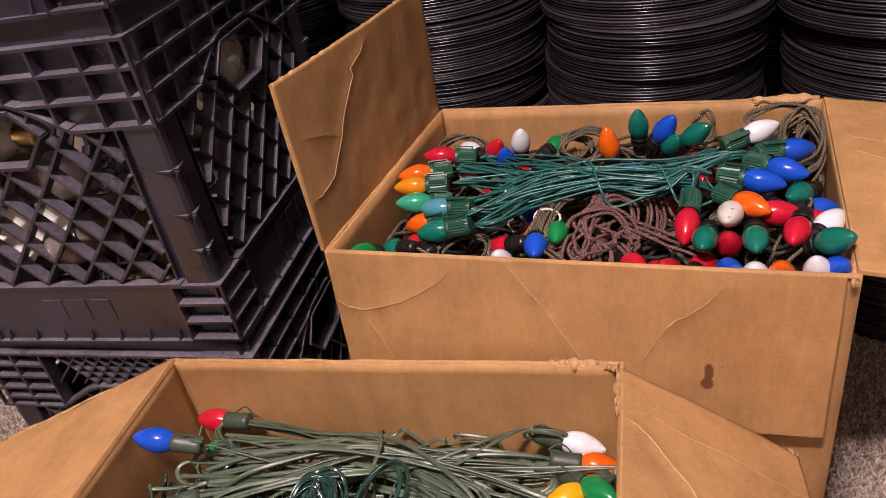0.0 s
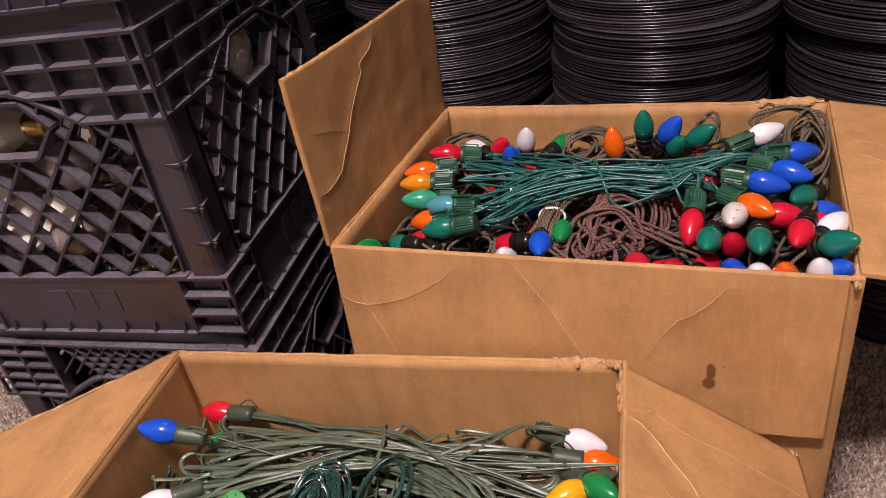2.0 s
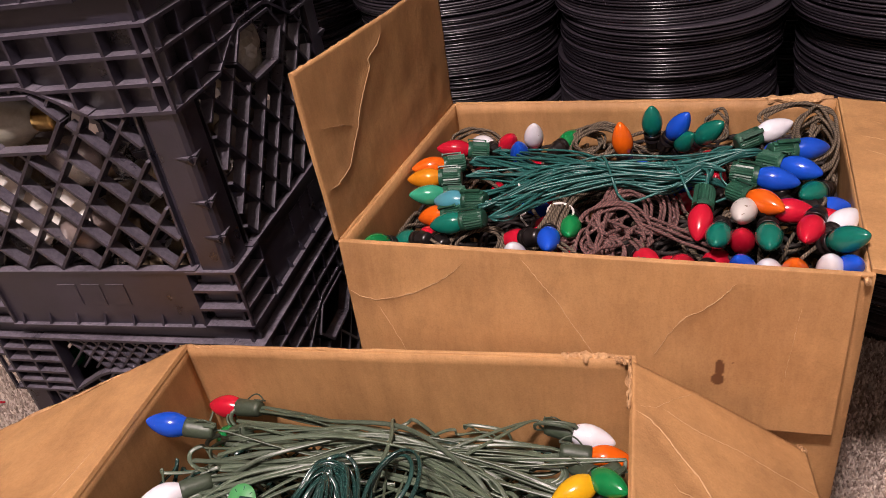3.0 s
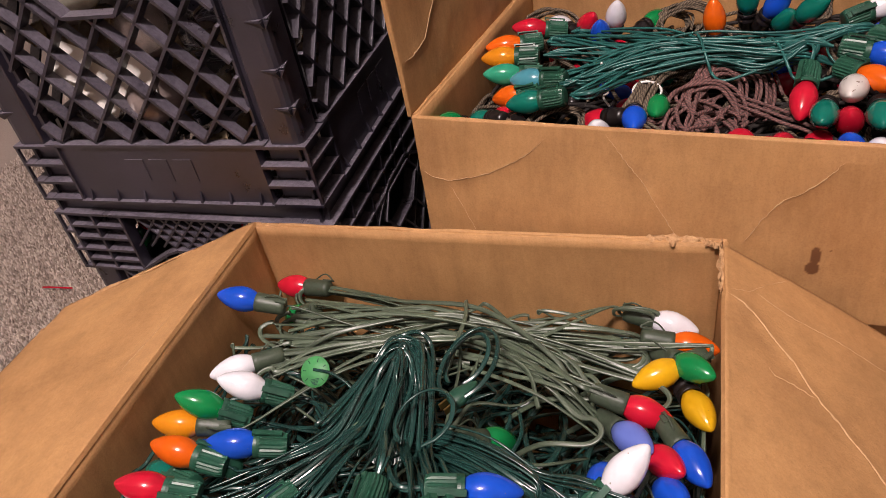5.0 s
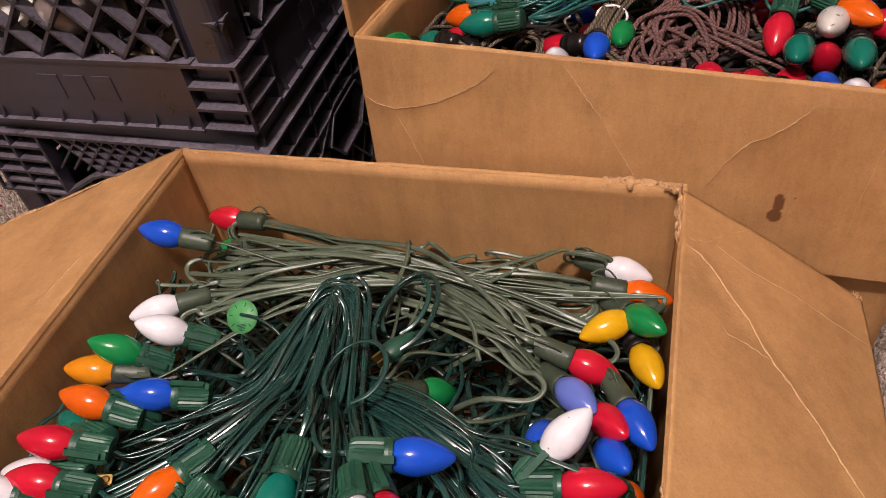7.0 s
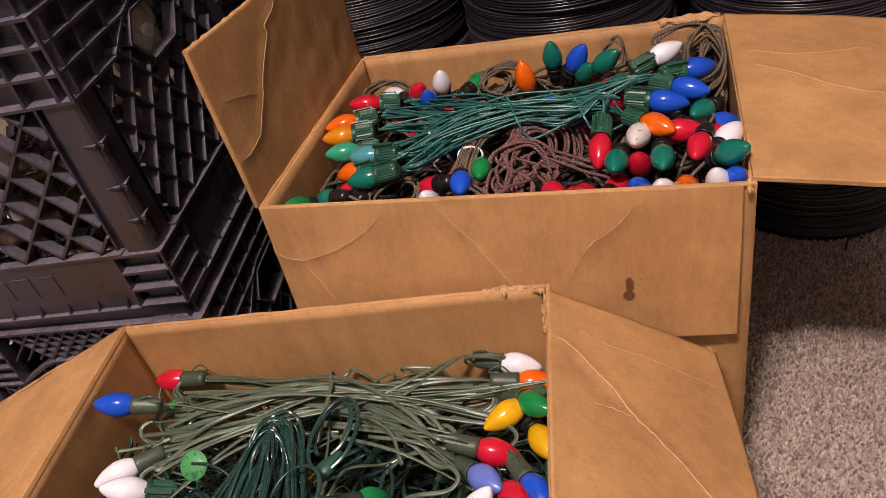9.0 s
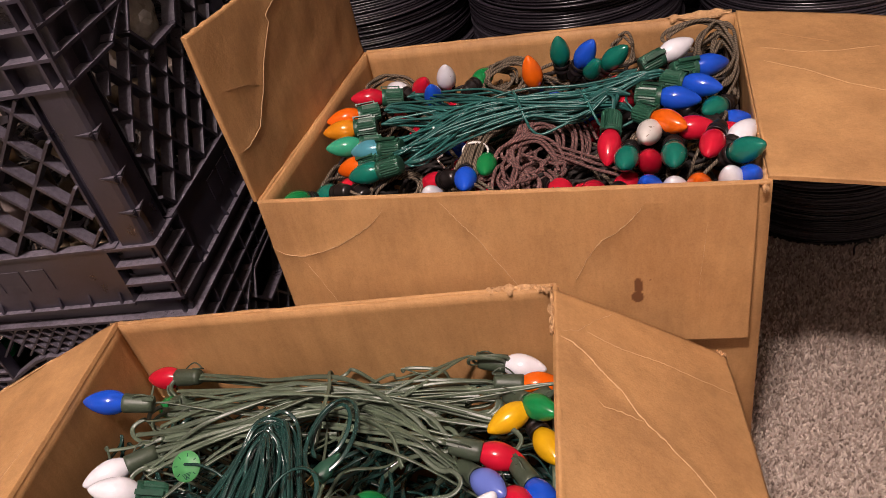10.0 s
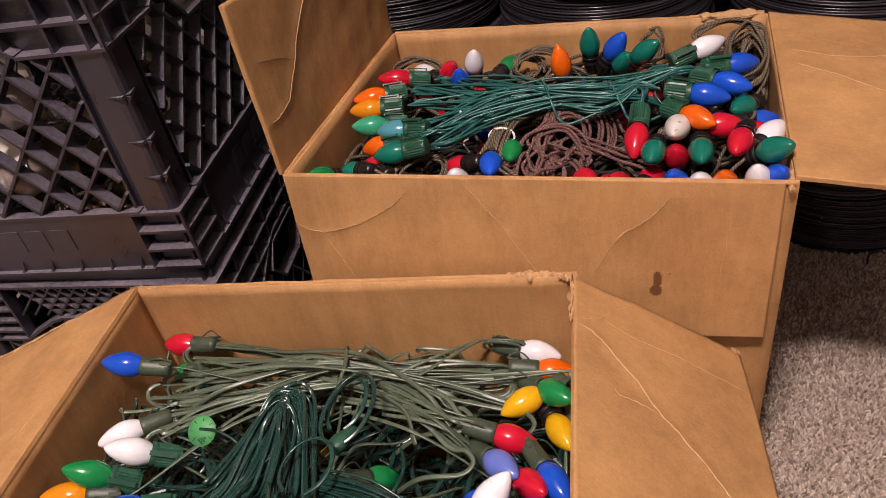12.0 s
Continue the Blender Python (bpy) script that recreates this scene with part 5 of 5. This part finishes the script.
g = Shape()
g.lathe(Matrix(), [(0.011, 0.0), (0.0125, 0.008), (0.020, 0.024), (0.0265, 0.038), (0.028, 0.050), (0.0255, 0.062), (0.018, 0.071), (0.008, 0.0755), (0.0, 0.0765)], 20)
GLASSM = g.mesh("glass", CLEAR)
g = Shape()
g.lathe(Matrix(), [(0.004, -0.024), (0.0085, -0.021)] + [(0.0115 if k % 2 else 0.0128, -0.019 + 0.0025 * k) for k in range(9)], 18)
BASEM = g.mesh("screw_base", DULLBRASS)
proto = None
AMBERM = GLASSM.copy()
AMBERM.materials[0] = AMBERGLASS
rng = random.Random(23)


def in_crate(s, o, h, z0):
    """A place in a crate whose near corner is CR: s along the front from its corner, o inward."""
    c, q = math.cos(CA), math.sin(CA)
    x, y = -s * CS, o * CS
    return (CR[0] + x * c - y * q, CR[1] + x * q + y * c, z0 + h * CS)


def drop_bulb(p, tilt, yaw, size):
    global proto
    if proto is None:
        proto = clear_bulb(p, tilt, yaw, size)
        part("glass", GLASSM, CLEAR, proto)
        part("screw_base", BASEM, BRASS, proto, "brass screw base")
        return proto
    proto_m = Matrix.LocRotScale(p, Euler((math.radians(tilt), 0, math.radians(yaw))), None)
    made = copy_thing(proto, proto_m)
    if rng.random() < 0.5:
        tagged(made, "brown tinted light bulb with a brass screw base in the crate")
        made.children[0].data = AMBERM if made.children[0].data == GLASSM else made.children[0].data
    return made


for i in range(9):
    for j in range(3):
        s = 0.075 + 0.026 * i + rng.uniform(-0.008, 0.008)
        drop_bulb(in_crate(s, 0.055 + rng.uniform(0, 0.02), 0.055 + 0.055 * j + rng.uniform(-0.008, 0.008), CZ), rng.uniform(70, 110), rng.uniform(0, 360), 0.9)
for i in range(6):
    for j in range(2):
        drop_bulb(in_crate(0.092 + rng.uniform(0, 0.01), 0.08 + 0.036 * i, 0.06 + 0.07 * j + rng.uniform(-0.01, 0.01), CZ), rng.uniform(70, 110), rng.uniform(0, 360), 0.9)
fb = thing("coated_bulb", "grey coated light bulb with a brass base behind the hand hole", "light bulb", in_crate(0.170, 0.040, 0.222, CZ))
fb.rotation_euler = (math.radians(90), 0, math.radians(-86))
g = Shape()
g.lathe(Matrix(), [(0.012, 0.0), (0.014, 0.008), (0.022, 0.022), (0.029, 0.036), (0.0315, 0.052), (0.0285, 0.067), (0.020, 0.078), (0.009, 0.083), (0.0, 0.084)], 28)
part("glass", g, GREYGLASS, fb)
BRIGHTBASE = BASEM.copy()
BRIGHTBASE.materials[0] = BRASS
part("screw_base", BRIGHTBASE, BRASS, fb, "brass screw base")


def card(p, w, h, rot, word=""):
    c = thing("paper_card", "small white printed card among the bulbs", "card", p, "cards in the crate")
    c.rotation_euler = [math.radians(a) for a in rot]
    sh = Shape()
    sh.box(Matrix(), w, 0.0006, h)
    pa = part("sheet", sh, PAPER, c)
    if word:
        cu = bpy.data.curves.new("word", "FONT")
        cu.body, cu.size, cu.align_x = word, 0.010, "CENTER"
        cu.materials.append(BAKELITE)
        t = new("word", cu)
        t.parent = pa
        t.matrix_basis = pose(0, -0.0006, 0.0, 90, 0, 0)
    return c


card(in_crate(0.231, 0.0215, 0.158, CZ), 0.042, 0.036, (-20, 24, 6), "Date")
card(in_crate(0.215, 0.0255, 0.132, CZ), 0.060, 0.040, (-28, 30, 4))
card(in_crate(0.166, 0.0245, 0.139, CZ), 0.036, 0.050, (-24, -14, 8))

# a clear bag pressed against the hand hole in the crate's side
g = Shape()
vs, fs, n, k = [], [], 26, 16
for j in range(k + 1):
    for i in range(n):
        a, b = 2 * math.pi * i / n, math.pi * j / k
        v = Vector((0.020 * math.sin(b) * math.cos(a), 0.050 * math.sin(b) * math.sin(a), 0.042 * math.cos(b)))
        f = 1 + 0.22 * abs(noise.noise(v * 55)) - 0.16 * abs(noise.noise(v * 120 + Vector((3, 1, 2))))
        vs.append(v * f)
fs = [(j * n + i, (j + 1) * n + i, (j + 1) * n + (i + 1) % n, j * n + (i + 1) % n) for j in range(k) for i in range(n)]
g.add(vs, fs)
bag = tagged(new("plastic_bag", g.mesh("plastic_bag", GREYGLASS)), "crumpled grey clear plastic bag behind the hand hole", "plastic bag")
bag.location, bag.rotation_euler = in_crate(0.040, 0.170, 0.226, CZ), (0, 0, CA)

# coloured odds and ends in the lowest crate
s0 = String("short dark light string lying in the lowest crate", "K", PINE, "light strings in the crate")
for k in range(7):
    p = in_crate(0.07 + 0.033 * k, 0.05, 0.240 + 0.008 * (k % 3), LZ)
    light(s0, ("white", "red", "red", "blue", "white", "red", "green")[k], *p, rng.uniform(180, 360), rng.uniform(-20, 20))
for a, b in zip(s0.ends[:-1], s0.ends[1:]):
    s0.strand(spline([a[0], a[0] + a[1] * 0.02, (a[0] + b[0]) / 2 + Vector((0, 0.02, -0.03)), b[0] + b[1] * 0.02, b[0]], 6), 0.0016, 6)
s0.finish()
fill = Shape()   # a dark cloth under the string, for it to lie on
n = 14
vs = []
for i in range(n + 1):
    for j in range(n + 1):
        x, y, z = in_crate(0.03 + 0.26 * i / n, 0.03 + 0.26 * j / n, 0.215 + 0.03 * noise.noise((i * 0.6, j * 0.6, 4.0)), LZ)
        vs.append((x, y, z))
fs = [(i * (n + 1) + j, (i + 1) * (n + 1) + j, (i + 1) * (n + 1) + j + 1, i * (n + 1) + j + 1) for i in range(n) for j in range(n)]
low = [(x, y, z - 0.20) for x, y, z in vs]
k = len(vs)
ring = [i * (n + 1) for i in range(n + 1)] + [n * (n + 1) + j for j in range(1, n + 1)] + [i * (n + 1) + n for i in range(n - 1, -1, -1)] + [j for j in range(n - 1, 0, -1)]
fill.add(vs + low, [(a, b, b + k, a + k) for a, b in zip(ring, ring[1:] + ring[:1])] + fs + [tuple(k + q for q in reversed(f)) for f in fs], True)
tagged(new("dark_bag", fill.mesh("dark_bag", BAKELITE)), "crumpled black plastic bag in the lowest crate", "bag")


# ---- small things on the carpet ----
s = Shape()
s.tube(spline([(-0.925, 0.628, 0.013), (-0.905, 0.631, 0.014), (-0.885, 0.634, 0.014), (-0.868, 0.640, 0.011)], 8), 0.0016, 6)
tagged(new("thread", s.mesh("thread", PAINTS["red"])), "short red thread lying on the carpet", "thread")
s = Shape()
s.tube(spline([(0.562, 0.985, 0.010), (0.566, 1.0, 0.015), (0.580, 1.010, 0.016), (0.590, 1.012, 0.010)], 8), 0.0016, 6)
tagged(new("wire_scrap", s.mesh("wire_scrap", BAKELITE)), "small curl of black wire on the carpet", "wire")


# ---- carpet pile ----
def pile(name, x0, x1, y0, y1, step, seed):
    r = np.random.RandomState(seed)
    gx, gy = np.meshgrid(np.arange(x0, x1, step), np.arange(y0, y1, step))
    n = gx.size
    c = np.stack([gx.ravel() + r.uniform(-0.5, 0.5, n) * step, gy.ravel() + r.uniform(-0.5, 0.5, n) * step, np.full(n, -0.001)], 1)
    ang, hgt, wid = r.uniform(0, 6.283, n), r.uniform(0.005, 0.0105, n), r.uniform(0.0012, 0.0021, n)
    lean = r.uniform(-0.0045, 0.0045, (n, 2))
    vs = np.zeros((n, 9, 3))
    for k in range(4):
        a = ang + k * math.pi / 2
        for lay, (f, h) in enumerate(((0.75, 0.0), (1.1, 0.65))):
            vs[:, lay * 4 + k, 0] = c[:, 0] + np.cos(a + lay * 0.5) * wid * f + lean[:, 0] * h
            vs[:, lay * 4 + k, 1] = c[:, 1] + np.sin(a + lay * 0.5) * wid * f + lean[:, 1] * h
            vs[:, lay * 4 + k, 2] = c[:, 2] + hgt * h
    vs[:, 8, :2] = c[:, :2] + lean
    vs[:, 8, 2] = hgt
    one = [(k, (k + 1) % 4, 4 + (k + 1) % 4, 4 + k) for k in range(4)]
    tip = [(4 + k, 4 + (k + 1) % 4, 8) for k in range(4)]
    base = np.arange(n)[:, None, None] * 9
    f4 = (base + np.array(one)[None]).reshape(-1, 4)
    f3 = (base + np.array(tip)[None]).reshape(-1, 3)
    me = bpy.data.meshes.new(name)
    me.from_pydata(vs.reshape(-1, 3).tolist(), [], f4.tolist() + f3.tolist())
    me.polygons.foreach_set("use_smooth", [True] * len(me.polygons))
    me.materials.append(CARPET)
    return tagged(new(name, me), "short twisted grey-beige carpet tufts", "carpet", kind="stuff")


pile("carpet_pile", 0.36, 0.86, 0.22, 1.12, 0.0037, 3)
pile("carpet_pile", -0.42, -0.05, -0.15, 0.126, 0.0037, 6)
pile("carpet_pile", -0.42, -0.256, 0.126, 0.46, 0.0050, 8)
pile("carpet_pile", -1.38, -0.42, -0.10, 1.02, 0.0042, 4)
